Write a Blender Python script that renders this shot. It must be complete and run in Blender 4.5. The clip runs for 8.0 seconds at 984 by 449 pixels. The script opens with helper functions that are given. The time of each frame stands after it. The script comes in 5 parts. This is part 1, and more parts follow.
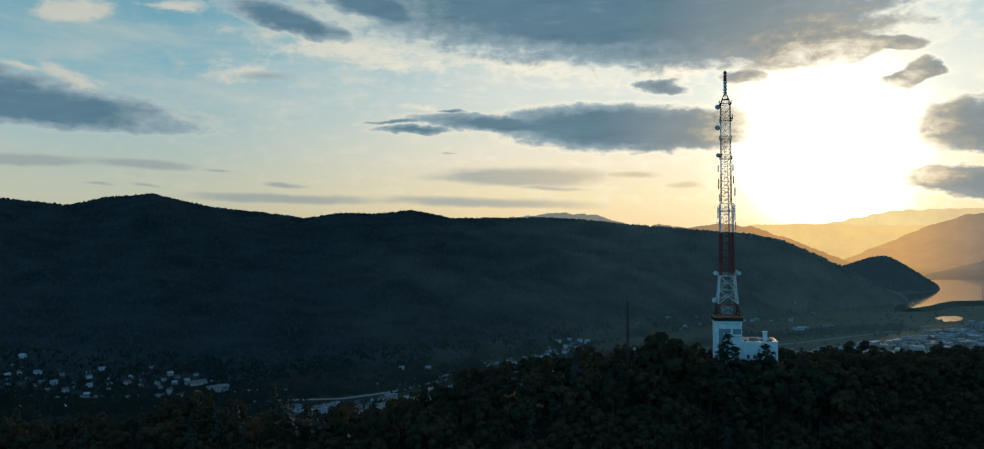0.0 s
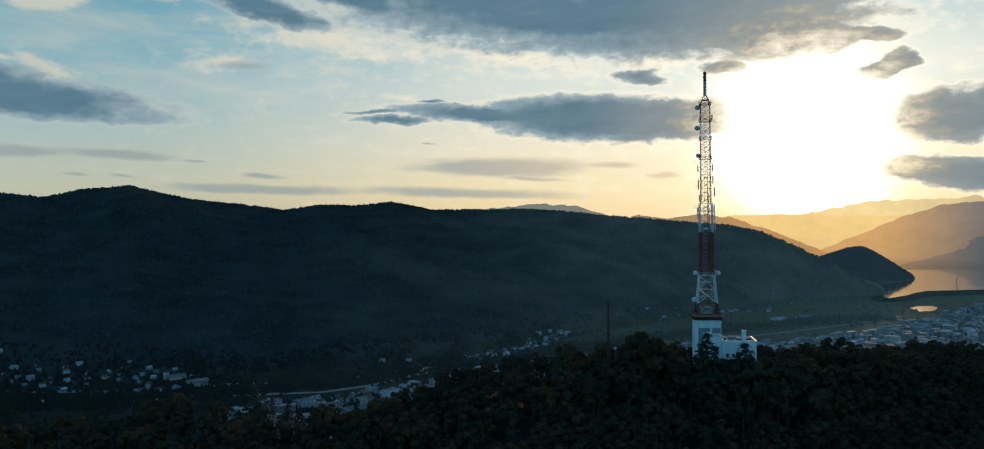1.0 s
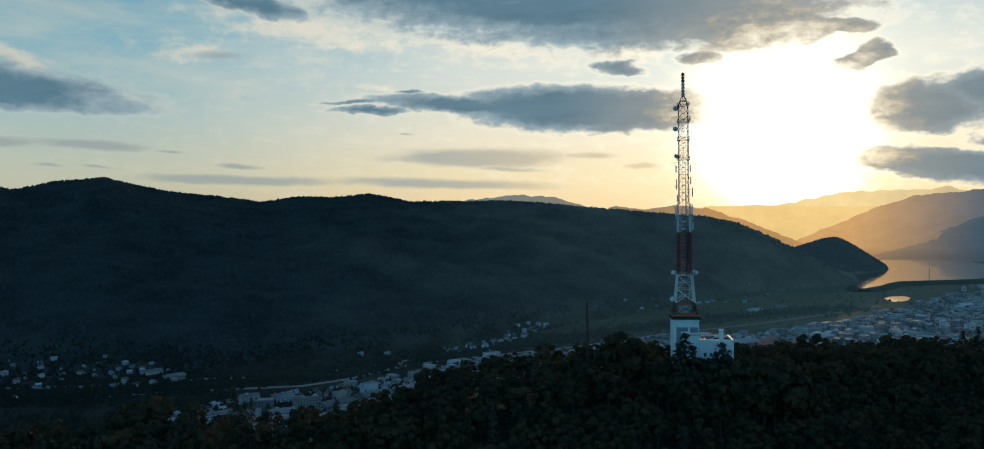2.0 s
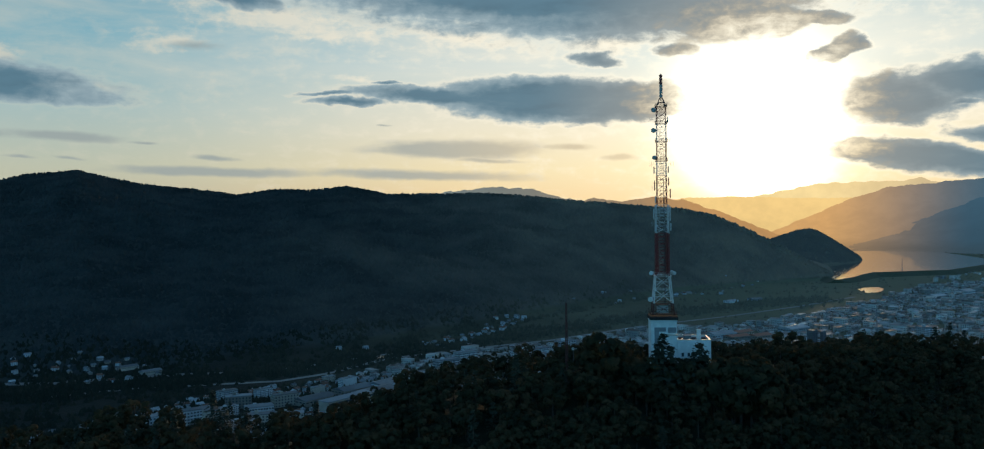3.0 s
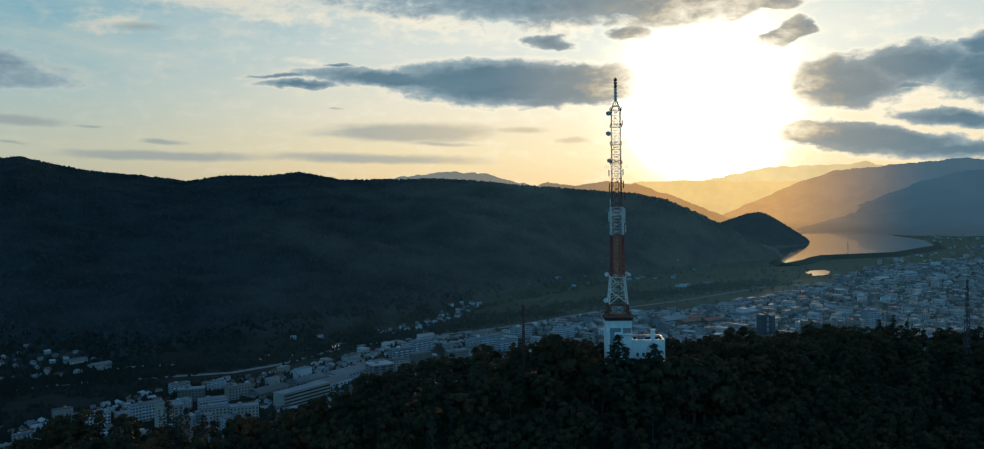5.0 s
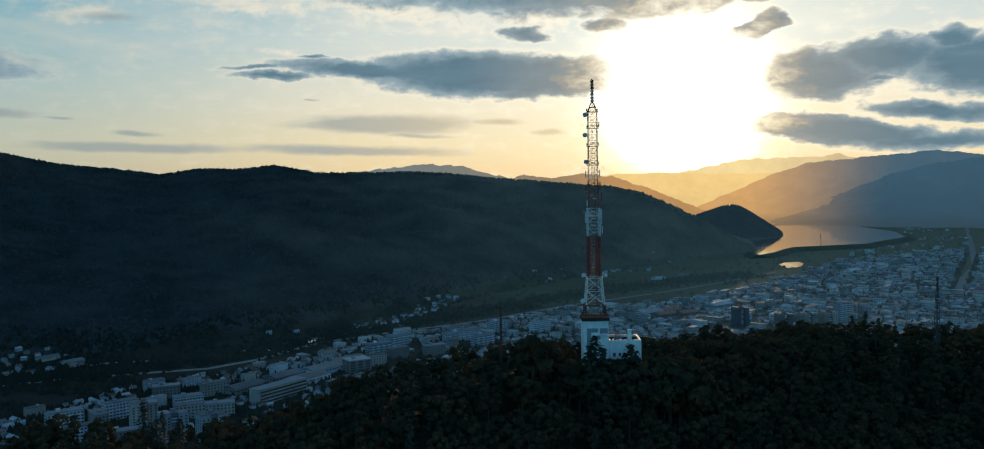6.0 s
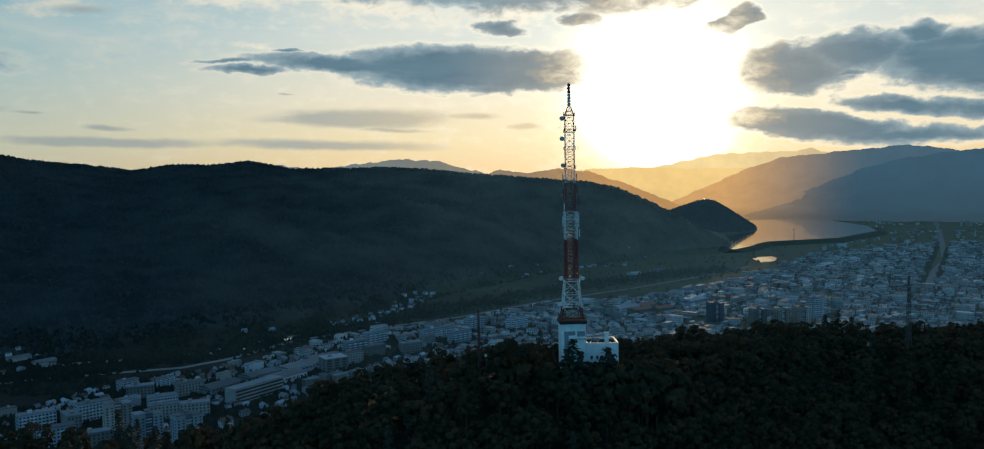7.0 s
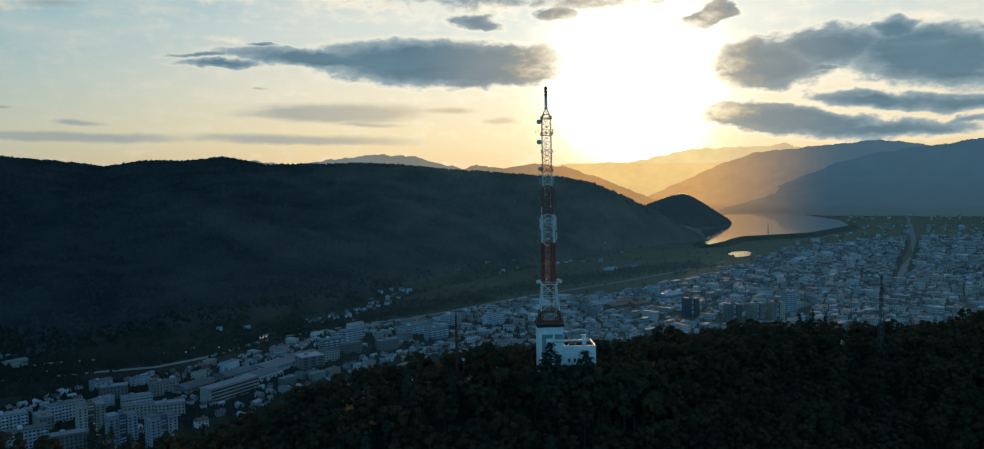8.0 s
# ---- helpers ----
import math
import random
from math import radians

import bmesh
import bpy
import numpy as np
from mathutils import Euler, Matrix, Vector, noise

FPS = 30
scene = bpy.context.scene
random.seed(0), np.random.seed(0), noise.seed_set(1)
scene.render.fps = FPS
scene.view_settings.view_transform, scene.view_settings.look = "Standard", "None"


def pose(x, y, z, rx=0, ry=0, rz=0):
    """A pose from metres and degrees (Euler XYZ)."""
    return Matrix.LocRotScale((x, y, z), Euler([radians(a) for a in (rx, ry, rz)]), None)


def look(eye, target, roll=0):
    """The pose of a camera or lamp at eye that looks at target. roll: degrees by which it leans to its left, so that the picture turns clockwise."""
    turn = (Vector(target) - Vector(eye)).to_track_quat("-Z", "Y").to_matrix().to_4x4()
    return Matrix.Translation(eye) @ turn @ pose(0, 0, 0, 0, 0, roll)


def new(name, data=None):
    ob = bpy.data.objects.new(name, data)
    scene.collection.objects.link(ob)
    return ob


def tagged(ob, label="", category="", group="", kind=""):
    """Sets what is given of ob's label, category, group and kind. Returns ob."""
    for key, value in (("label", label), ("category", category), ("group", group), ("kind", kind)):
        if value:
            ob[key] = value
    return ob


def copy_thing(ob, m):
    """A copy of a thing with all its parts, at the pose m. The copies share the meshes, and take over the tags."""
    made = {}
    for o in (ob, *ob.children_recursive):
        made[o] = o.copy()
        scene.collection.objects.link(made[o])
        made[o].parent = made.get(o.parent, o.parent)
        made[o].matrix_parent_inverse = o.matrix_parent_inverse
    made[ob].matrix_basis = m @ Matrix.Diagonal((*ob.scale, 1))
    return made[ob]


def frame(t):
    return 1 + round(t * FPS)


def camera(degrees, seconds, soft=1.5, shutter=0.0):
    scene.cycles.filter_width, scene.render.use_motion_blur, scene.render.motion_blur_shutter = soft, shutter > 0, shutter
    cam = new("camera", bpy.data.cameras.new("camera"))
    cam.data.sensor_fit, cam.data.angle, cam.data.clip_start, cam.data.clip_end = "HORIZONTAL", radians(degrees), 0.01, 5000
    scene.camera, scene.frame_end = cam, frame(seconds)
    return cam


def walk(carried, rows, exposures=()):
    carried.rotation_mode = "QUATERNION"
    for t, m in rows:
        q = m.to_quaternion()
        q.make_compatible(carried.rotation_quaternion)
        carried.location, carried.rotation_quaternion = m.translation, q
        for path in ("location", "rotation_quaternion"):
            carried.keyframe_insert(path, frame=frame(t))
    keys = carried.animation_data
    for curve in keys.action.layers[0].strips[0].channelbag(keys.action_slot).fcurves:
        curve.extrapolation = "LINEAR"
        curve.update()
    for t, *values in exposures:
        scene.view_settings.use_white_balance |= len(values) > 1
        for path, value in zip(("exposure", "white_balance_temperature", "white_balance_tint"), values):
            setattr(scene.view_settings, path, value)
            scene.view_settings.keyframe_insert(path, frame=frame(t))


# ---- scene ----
cam = camera(58.0, 8.0, soft=1.15)


def aimed(x, y, z, yaw, pitch, roll):
    """A camera's pose: place, heading to the left, tilt upwards, lean to the left."""
    return pose(x, y, z, 0, 0, yaw) @ pose(0, 0, 0, 90 + pitch) @ pose(0, 0, 0, 0, 0, roll)


# A drone climbs past the hilltop, turning slowly to the right and tipping down.
# World: z = 0 is the valley floor, y points along the first view.
walk(cam, [
    (0, aimed(0.00, 0.00, 195.00, -0.000, 0.450, -0.417)),
    (0.5, aimed(-0.17, -0.23, 196.53, -0.617, 0.127, -0.476)),
    (1, aimed(-0.31, -0.49, 198.01, -1.275, -0.178, -0.532)),
    (1.5, aimed(-0.49, -0.70, 199.52, -1.973, -0.489, -0.583)),
    (3, aimed(-1.03, -1.13, 204.13, -4.097, -1.370, -0.725)),
    (3.5, aimed(-1.28, -1.40, 205.65, -4.827, -1.633, -0.806)),
    (4, aimed(-1.55, -1.76, 207.19, -5.548, -1.916, -0.870)),
    (4.5, aimed(-1.77, -2.08, 208.73, -6.288, -2.192, -0.919)),
    (6, aimed(-2.20, -2.52, 213.24, -8.559, -3.033, -1.020)),
    (6.5, aimed(-2.38, -2.49, 214.69, -9.329, -3.241, -1.078)),
    (7, aimed(-2.52, -2.34, 216.16, -10.094, -3.422, -1.112)),
    (7.5, aimed(-2.58, -2.12, 217.58, -10.851, -3.610, -1.153)),
    (8, aimed(-2.67, -1.82, 218.90, -11.612, -3.796, -1.186)),
])

# ---------------------------------------------------------------- world, sun
SUN_AZ, SUN_EL = 20.8, 5.0
sun_dir = Vector((math.sin(radians(SUN_AZ)) * math.cos(radians(SUN_EL)),
                  math.cos(radians(SUN_AZ)) * math.cos(radians(SUN_EL)), math.sin(radians(SUN_EL))))


class Graph:
    """Short hand for node trees."""

    def __init__(self, tree):
        self.tree = tree
        tree.nodes.clear()

    def add(self, kind, **inputs):
        node = self.tree.nodes.new(kind)
        for key, value in inputs.items():
            self.put(node.inputs[key.replace("_", " ")], value)
        return node

    def put(self, socket, value):
        if isinstance(value, bpy.types.NodeSocket):
            self.tree.links.new(value, socket)
        else:
            socket.default_value = value

    def math(self, op, a, b=0.0, c=0.0, clamp=False):
        node = self.tree.nodes.new("ShaderNodeMath")
        node.operation, node.use_clamp = op, clamp
        for i, value in enumerate((a, b, c)):
            self.put(node.inputs[i], value)
        return node.outputs[0]

    def vec(self, op, a, b=(0, 0, 0), out=0):
        node = self.tree.nodes.new("ShaderNodeVectorMath")
        node.operation = op
        self.put(node.inputs[0], a)
        self.put(node.inputs[1], b)
        return node.outputs[out]

    def noise(self, vector, scale, detail=4.0, rough=0.55, distortion=0.0):
        node = self.tree.nodes.new("ShaderNodeTexNoise")
        if vector is not None:
            self.put(node.inputs["Vector"], vector)
        node.inputs["Scale"].default_value = scale
        node.inputs["Detail"].default_value = detail
        node.inputs["Roughness"].default_value = rough
        node.inputs["Distortion"].default_value = distortion
        return node

    def smooth(self, value, low, high):
        node = self.tree.nodes.new("ShaderNodeMapRange")
        node.interpolation_type = "SMOOTHSTEP"
        self.put(node.inputs[0], value)
        self.put(node.inputs[1], low)
        self.put(node.inputs[2], high)
        return node.outputs[0]

    def mix(self, fac, a, b, blend="MIX"):
        node = self.tree.nodes.new("ShaderNodeMix")
        node.data_type, node.blend_type = "RGBA", blend
        self.put(node.inputs[0], fac)
        self.put(node.inputs[6], a)
        self.put(node.inputs[7], b)
        return node.outputs[2]

    def ramp(self, fac, stops):
        node = self.tree.nodes.new("ShaderNodeValToRGB")
        self.put(node.inputs[0], fac)
        while len(node.color_ramp.elements) < len(stops):
            node.color_ramp.elements.new(0.5)
        for element, (place, colour) in zip(node.color_ramp.elements, stops):
            element.position, element.color = place, (*colour, 1)
        return node.outputs[0]


def rgb(r, g, b):
    """Linear colour from the usual 0 to 255 values."""
    return tuple(((v / 255 + 0.055) / 1.055) ** 2.4 if v > 10 else v / 255 / 12.92 for v in (r, g, b))


def col(r, g, b):
    return (*rgb(r, g, b), 1.0)


def build_sky():
    world = bpy.data.worlds.new("sky")
    scene.world = world
    world.use_nodes = True
    g = Graph(world.node_tree)
    way = g.add("ShaderNodeTexCoord").outputs["Generated"]
    nishita = g.add("ShaderNodeTexSky")
    nishita.sky_type, nishita.sun_disc = "NISHITA", False
    nishita.sun_elevation, nishita.sun_rotation = radians(SUN_EL), radians(SUN_AZ)
    nishita.air_density, nishita.dust_density, nishita.ozone_density = 1.0, 1.6, 1.0
    split = g.add("ShaderNodeSeparateXYZ", Vector=way)
    x, y, z = split.outputs
    # heading and height in degrees
    az = g.math("DEGREES", g.math("ARCTAN2", x, y))
    el = g.math("DEGREES", g.math("ARCSINE", z))
    toward = g.math("DEGREES", g.math("ARCCOSINE", g.vec("DOT_PRODUCT", way, tuple(sun_dir), out=1)))
    flat = g.add("ShaderNodeCombineXYZ", X=az, Y=el, Z=0.0).outputs[0]

    # clear sky: the air's own colours, and the thin bright veil over the sunset side
    clear = g.mix(1.0, nishita.outputs[0], (0.070, 0.265, 0.45, 1), "MULTIPLY")
    high = g.math("DIVIDE", el, 40.0, clamp=True)
    veil = g.ramp(high, [
        (0.0, rgb(240, 208, 156)), (0.05, rgb(240, 222, 178)), (0.12, rgb(234, 226, 202)),
        (0.22, rgb(208, 218, 214)), (0.40, rgb(155, 187, 200)), (1.0, rgb(45, 108, 146))])
    blue = g.ramp(high, [
        (0.0, rgb(184, 178, 154)), (0.06, rgb(188, 192, 172)), (0.15, rgb(164, 188, 188)),
        (0.26, rgb(122, 172, 188)), (0.45, rgb(96, 150, 172)), (1.0, rgb(38, 98, 138))])
    base = g.mix(g.smooth(toward, 14.0, 44.0), veil, blue)
    base = g.mix(g.smooth(toward, 125.0, 50.0), clear, base)

    # cloud banks: each a lens with a flatter foot than top, torn by three sizes of eddies
    half = (0.5, 0.5, 0.5)

    def eddy(stretch, reach, detail, seed):
        node = g.noise(g.vec("MULTIPLY", g.vec("ADD", flat, (seed, 2.0 * seed, seed)), stretch), 1.0, detail, 0.5)
        return g.vec("MULTIPLY", g.vec("SUBTRACT", node.outputs["Color"], half), reach)

    slow = eddy((0.10, 0.34, 1.0), (3.4, 0.9, 0.0), 2.0, 0.0)
    curl = eddy((0.75, 1.35, 1.0), (1.5, 0.75, 0.0), 3.0, 5.0)
    bent = g.vec("ADD", flat, g.vec("ADD", slow, curl))
    calm = g.vec("ADD", flat, g.vec("MULTIPLY", g.vec("ADD", slow, curl), (0.8, 0.30, 0.0)))

    def banks(rows, at, firm=1.0):
        """The thickest of the banks at each place: 1 in the heart, 0 at the rim."""
        total = None
        for a, e, w, up, down, tilt, weight in rows:
            turn = g.tree.nodes.new("ShaderNodeVectorRotate")
            turn.rotation_type = "Z_AXIS"
            g.put(turn.inputs["Vector"], g.vec("SUBTRACT", at, (a, e, 0)))
            turn.inputs["Angle"].default_value = radians(-tilt)
            across, rise = g.add("ShaderNodeSeparateXYZ", Vector=turn.outputs[0]).outputs[:2]
            across = g.math("POWER", g.math("ABSOLUTE", g.math("DIVIDE", across, w)), 2.0)
            rise = g.math("POWER", g.math("MAXIMUM", g.math("DIVIDE", rise, up), g.math("DIVIDE", rise, -down)), 2.0)
            m = g.math("ADD", g.math("SUBTRACT", 1.0, g.math("SQRT", g.math("ADD", across, rise))), weight - 1.0)
            # the larger the bank, the firmer its rim against the eddies
            m = g.math("MULTIPLY", m, min(firm, max(1.0, (up + down) / 0.9)))
            total = m if total is None else g.math("SMOOTH_MAX", total, m, 0.12)
        return total

    def grain(stretch, detail, rough, seed):
        node = g.noise(g.vec("MULTIPLY", g.vec("ADD", flat, (seed, seed, seed)), stretch), 1.0, detail, rough, 0.25)
        return g.math("SUBTRACT", node.outputs[0], 0.5)

    streak = grain((0.16, 0.95, 1.0), 5.0, 0.55, 11.0)
    fluff = grain((0.75, 1.25, 1.0), 7.0, 0.62, 23.0)
    torn = g.math("ADD", g.math("MULTIPLY", streak, 0.75), g.math("MULTIPLY", fluff, 0.95))
    # the rest of the sky, outside the mapped banks: broken cloud
    wide = g.noise(g.vec("MULTIPLY", way, (1.6, 1.6, 5.0)), 1.3, 6.0, 0.6).outputs[0]
    elsewhere = g.math("MULTIPLY", g.smooth(wide, 0.50, 0.66), g.smooth(toward, 55.0, 80.0))
    mapped = g.math("MAXIMUM", banks(CLOUDS_TOP + CLOUDS_LEFT, bent, 1.7), banks(CLOUDS_RIGHT, bent, 1.4))
    dark = g.math("ADD", g.math("MAXIMUM", mapped, g.math("SUBTRACT", elsewhere, 0.35)), torn)
    edge = g.smooth(dark, -0.18, 0.28)
    dense = g.smooth(dark, 0.0, 0.9)
    haze = g.math("ADD", banks(CLOUDS_THIN, calm), g.math("ADD", g.math("MULTIPLY", streak, 0.9), g.math("MULTIPLY", fluff, 0.35)))
    thin = g.math("MULTIPLY", g.smooth(haze, -0.15, 0.55), 0.80)
    bright = g.math("ADD", banks(CLOUDS_LIT, bent), g.math("MULTIPLY", torn, 1.5))

    # the sun's aureole, held back by the thick clouds
    outer = g.math("POWER", 2.718, g.math("DIVIDE", toward, -6.5))
    inner = g.math("POWER", 2.718, g.math("MULTIPLY", g.math("POWER", g.math("DIVIDE", toward, 2.95), 2.0), -1.0))

    def light(colour, amount):
        node = g.tree.nodes.new("ShaderNodeVectorMath")
        node.operation = "SCALE"
        node.inputs[0].default_value = colour
        g.put(node.inputs["Scale"], amount)
        return node.outputs[0]

    # fleecy high cloud, lit from below and behind
    fleece = g.noise(g.vec("MULTIPLY", flat, (0.07, 0.30, 1.0)), 1.0, 7.0, 0.58, 0.4).outputs[0]
    puff = g.math("MULTIPLY", g.smooth(fleece, 0.42, 0.74), g.smooth(el, 2.5, 9.0))
    lit = g.mix(g.smooth(toward, 48.0, 14.0), col(206, 204, 190), col(250, 240, 218))
    sky = g.mix(g.math("MULTIPLY", puff, 0.45), base, lit)
    sky = g.mix(g.math("MULTIPLY", g.smooth(bright, -0.2, 0.6), 0.75), sky, lit)
    rim = g.math("MULTIPLY", g.math("SUBTRACT", g.smooth(dark, -0.40, 0.0), edge, clamp=True), g.smooth(toward, 62.0, 15.0))
    sky = g.mix(g.math("MULTIPLY", rim, 0.55), sky, g.mix(g.smooth(toward, 40.0, 12.0), col(222, 214, 194), col(255, 246, 224)))
    sky = g.mix(thin, sky, g.mix(g.smooth(toward, 6.0, 26.0), col(200, 182, 150), col(150, 161, 162)))
    sky = g.mix(1.0, sky, light((1.0, 0.83, 0.54), g.math("MULTIPLY", outer, 0.70)), "ADD")
    sky = g.mix(1.0, sky, light((1.0, 0.94, 0.78), g.math("MULTIPLY", inner, 13.0)), "ADD")
    # the shaded undersides: thin edges pale, hearts slate, with lighter billows
    shade = g.mix(dense, col(154, 174, 182), col(86, 121, 140))
    billow = grain((0.28, 1.15, 1.0), 6.0, 0.55, 41.0)
    shade = g.mix(g.math("MULTIPLY", g.smooth(billow, 0.0, 0.24), 0.35), shade, col(128, 154, 166))
    shade = g.mix(g.math("MULTIPLY", g.smooth(billow, 0.0, -0.22), 0.35), shade, col(68, 98, 116))
    ragged = g.math("ADD", toward, g.math("MULTIPLY", torn, -7.0))
    shade = g.mix(g.math("MULTIPLY", g.smooth(toward, 15.0, 6.5), 0.70), shade, col(148, 151, 149))
    shade = g.mix(g.smooth(ragged, 8.5, 4.0), shade, col(204, 186, 154))
    shade = g.mix(g.smooth(toward, 60.0, 110.0), shade, (0.13, 0.36, 0.53, 1))
    hold = g.math("MULTIPLY", edge, g.math("ADD", 0.38, g.math("MULTIPLY", g.smooth(ragged, 3.5, 7.0), 0.57)))
    sky = g.mix(hold, sky, shade)
    # below the horizon: dim ground light
    sky = g.mix(g.smooth(el, -2.5, -6.0), sky, (0.03, 0.035, 0.04, 1))
    back = g.add("ShaderNodeBackground", Color=sky, Strength=1.0)
    out = g.add("ShaderNodeOutputWorld")
    g.tree.links.new(back.outputs[0], out.inputs[0])


# heading, height, half width, reach upwards, reach downwards, tilt (degrees), weight
CLOUDS_TOP = [
    (7.4, 14.2, 17.2, 5.78, 3.75, -3.5, 1.08), (18.9, 11.5, 4.5, 1.54, 2.0, -4.2, 1), (23.6, 11.04, 2.0, 0.5, 0.5, -8.1, 1),
    (-7.7, 14.2, 4.4, 1.39, 1.16, -14.6, 0.95), (-13.2, 13.25, 4.6, 1.0, 0.92, -13.9, 0.9), (11.1, 9.08, 2.4, 0.54, 0.54, -2.2, 0.85),
    (16.3, 9.49, 1.8, 0.69, 0.62, -3.1, 0.7)]
CLOUDS_LEFT = [
    (9.0, 6.42, 8.6, 1.6, 1.3, -1.5, 1.1), (0.9, 6.80, 5.6, 0.58, 0.55, -2.9, 1.15),
    (-6.1, 6.95, 2.5, 0.19, 0.19, -0.8, 0.9), (-5.3, 6.47, 2.7, 0.27, 0.27, 0.2, 1), (-2.5, 7.67, 1.1, 0.23, 0.23, -5.7, 0.8),
    (-29.2, 7.4, 9.9, 1.85, 0.85, -5.0, 1.1)]
CLOUDS_RIGHT = [
    (25.7, 9.1, 1.3, 0.85, 0.7, 0.0, 0.95), (24.6, 8.6, 1.8, 0.7, 0.6, 8.0, 0.95), (23.0, 8.2, 2.0, 0.45, 0.4, 8.0, 0.75),
    (28.7, 5.6, 3.4, 1.5, 1.2, -1.7, 1.1), (32.5, 6.51, 3.3, 1.31, 1.16, -0.7, 1.1), (38.4, 5.74, 4.8, 1.69, 1.85, -5.4, 1.15),
    (35.8, 7.36, 1.2, 0.85, 0.77, -4.5, 0.9), (42.1, 5.39, 2.7, 1.54, 1.73, -4.5, 1.0), (30.6, 2.40, 6.8, 0.75, 0.92, -8.0, 1.05),
    (35.8, 1.76, 5.0, 0.54, 0.5, -0.8, 0.95), (35.5, 3.34, 5.4, 0.65, 0.85, -7.6, 0.85), (39.7, 2.92, 4.1, 0.69, 0.69, -1.6, 0.85),
    (40.3, 1.98, 2.8, 0.35, 0.31, 0.8, 0.8), (32.0, 5.36, 1.6, 0.27, 0.23, -0.2, 0.8)]
CLOUDS_THIN = [
    (1.8, 3.43, 6.4, 0.77, 0.62, -0.6, 1.02), (3.8, 2.72, 4.8, 0.31, 0.27, -2.5, 0.5), (9.1, 3.52, 2.1, 0.35, 0.31, -3.9, 0.85),
    (12.3, 2.81, 1.4, 0.35, 0.31, -1.2, 0.8), (-13.3, 2.14, 7.2, 0.42, 0.35, -1.4, 0.95), (-0.2, 1.8, 10.7, 0.58, 0.42, -1.8, 0.75),
    (-13.2, 2.98, 2.2, 0.27, 0.23, -2.9, 0.75), (-17.1, 3.82, 1.4, 0.19, 0.15, -3.1, 0.6), (-2.7, 5.09, 1.3, 0.19, 0.15, -0.1, 0.5),
    (-24.1, 2.98, 1.7, 0.19, 0.15, -2.9, 0.5), (18.4, 3.75, 2.0, 0.19, 0.15, -1.8, 0.5), (-21.4, 2.94, 1.9, 0.19, 0.19, -4.6, 0.5),
    (-14.0, 9.79, 3.0, 0.65, 0.55, 0.8, 0.6),
    (-27.4, 4.25, 4.6, 0.42, 0.38, -0.8, 0.95), (-21.6, 4.18, 3.5, 0.38, 0.34, -2.5, 1.0)]
CLOUDS_LIT = [
    (-25.3, 12.95, 2.8, 0.85, 0.69, 2.4, 0.9), (-19.9, 13.66, 2.5, 0.54, 0.46, 4.3, 0.7), (-25.3, 8.95, 2.2, 0.69, 0.62, -17.4, 0.9),
    (-28.0, 9.6, 1.9, 0.39, 0.31, -11.1, 0.6), (-15.1, 10.15, 4.2, 1.16, 1.16, 2.3, 0.55), (-8.9, 11.57, 7.5, 1.0, 1.16, -5.3, 0.8),
    (2.7, 10.44, 6.0, 0.62, 0.77, -5.3, 0.7), (11.9, 10.02, 4.3, 0.77, 0.77, -2.5, 0.7), (23.5, 12.27, 2.6, 1.23, 1.08, -5.6, 0.8),
    (-5.7, 10.78, 8.0, 1.54, 1.16, -4.9, 0.5), (-4.2, 7.95, 2.0, 0.46, 0.46, -8.3, 0.5),
    (-19.9, 7.12, 2.1, 0.54, 0.39, -9.8, 0.6), (25.1, 7.62, 3.8, 0.77, 0.62, -3.0, 0.6), (37.4, 8.03, 3.6, 0.77, 0.77, -5.1, 0.5)]
build_sky()

sun = new("sun", bpy.data.lights.new("sun", "SUN"))
sun.data.energy, sun.data.angle, sun.data.color = 1.25, radians(2.0), (1.0, 0.70, 0.38)
sun.matrix_world = look((0, 0, 900), tuple(Vector((0, 0, 900)) - sun_dir))

# ---------------------------------------------------------------- materials
def material(name, rough=0.8, metal=0.0, spec=0.3):
    mat = bpy.data.materials.new(name)
    mat.use_nodes = True
    g = Graph(mat.node_tree)
    bsdf = g.add("ShaderNodeBsdfPrincipled", Roughness=rough, Metallic=metal)
    bsdf.inputs["Specular IOR Level"].default_value = spec
    out = g.add("ShaderNodeOutputMaterial")
    g.tree.links.new(bsdf.outputs[0], out.inputs[0])
    return mat, g, bsdf


def place(g):
    return g.add("ShaderNodeNewGeometry").outputs["Position"]


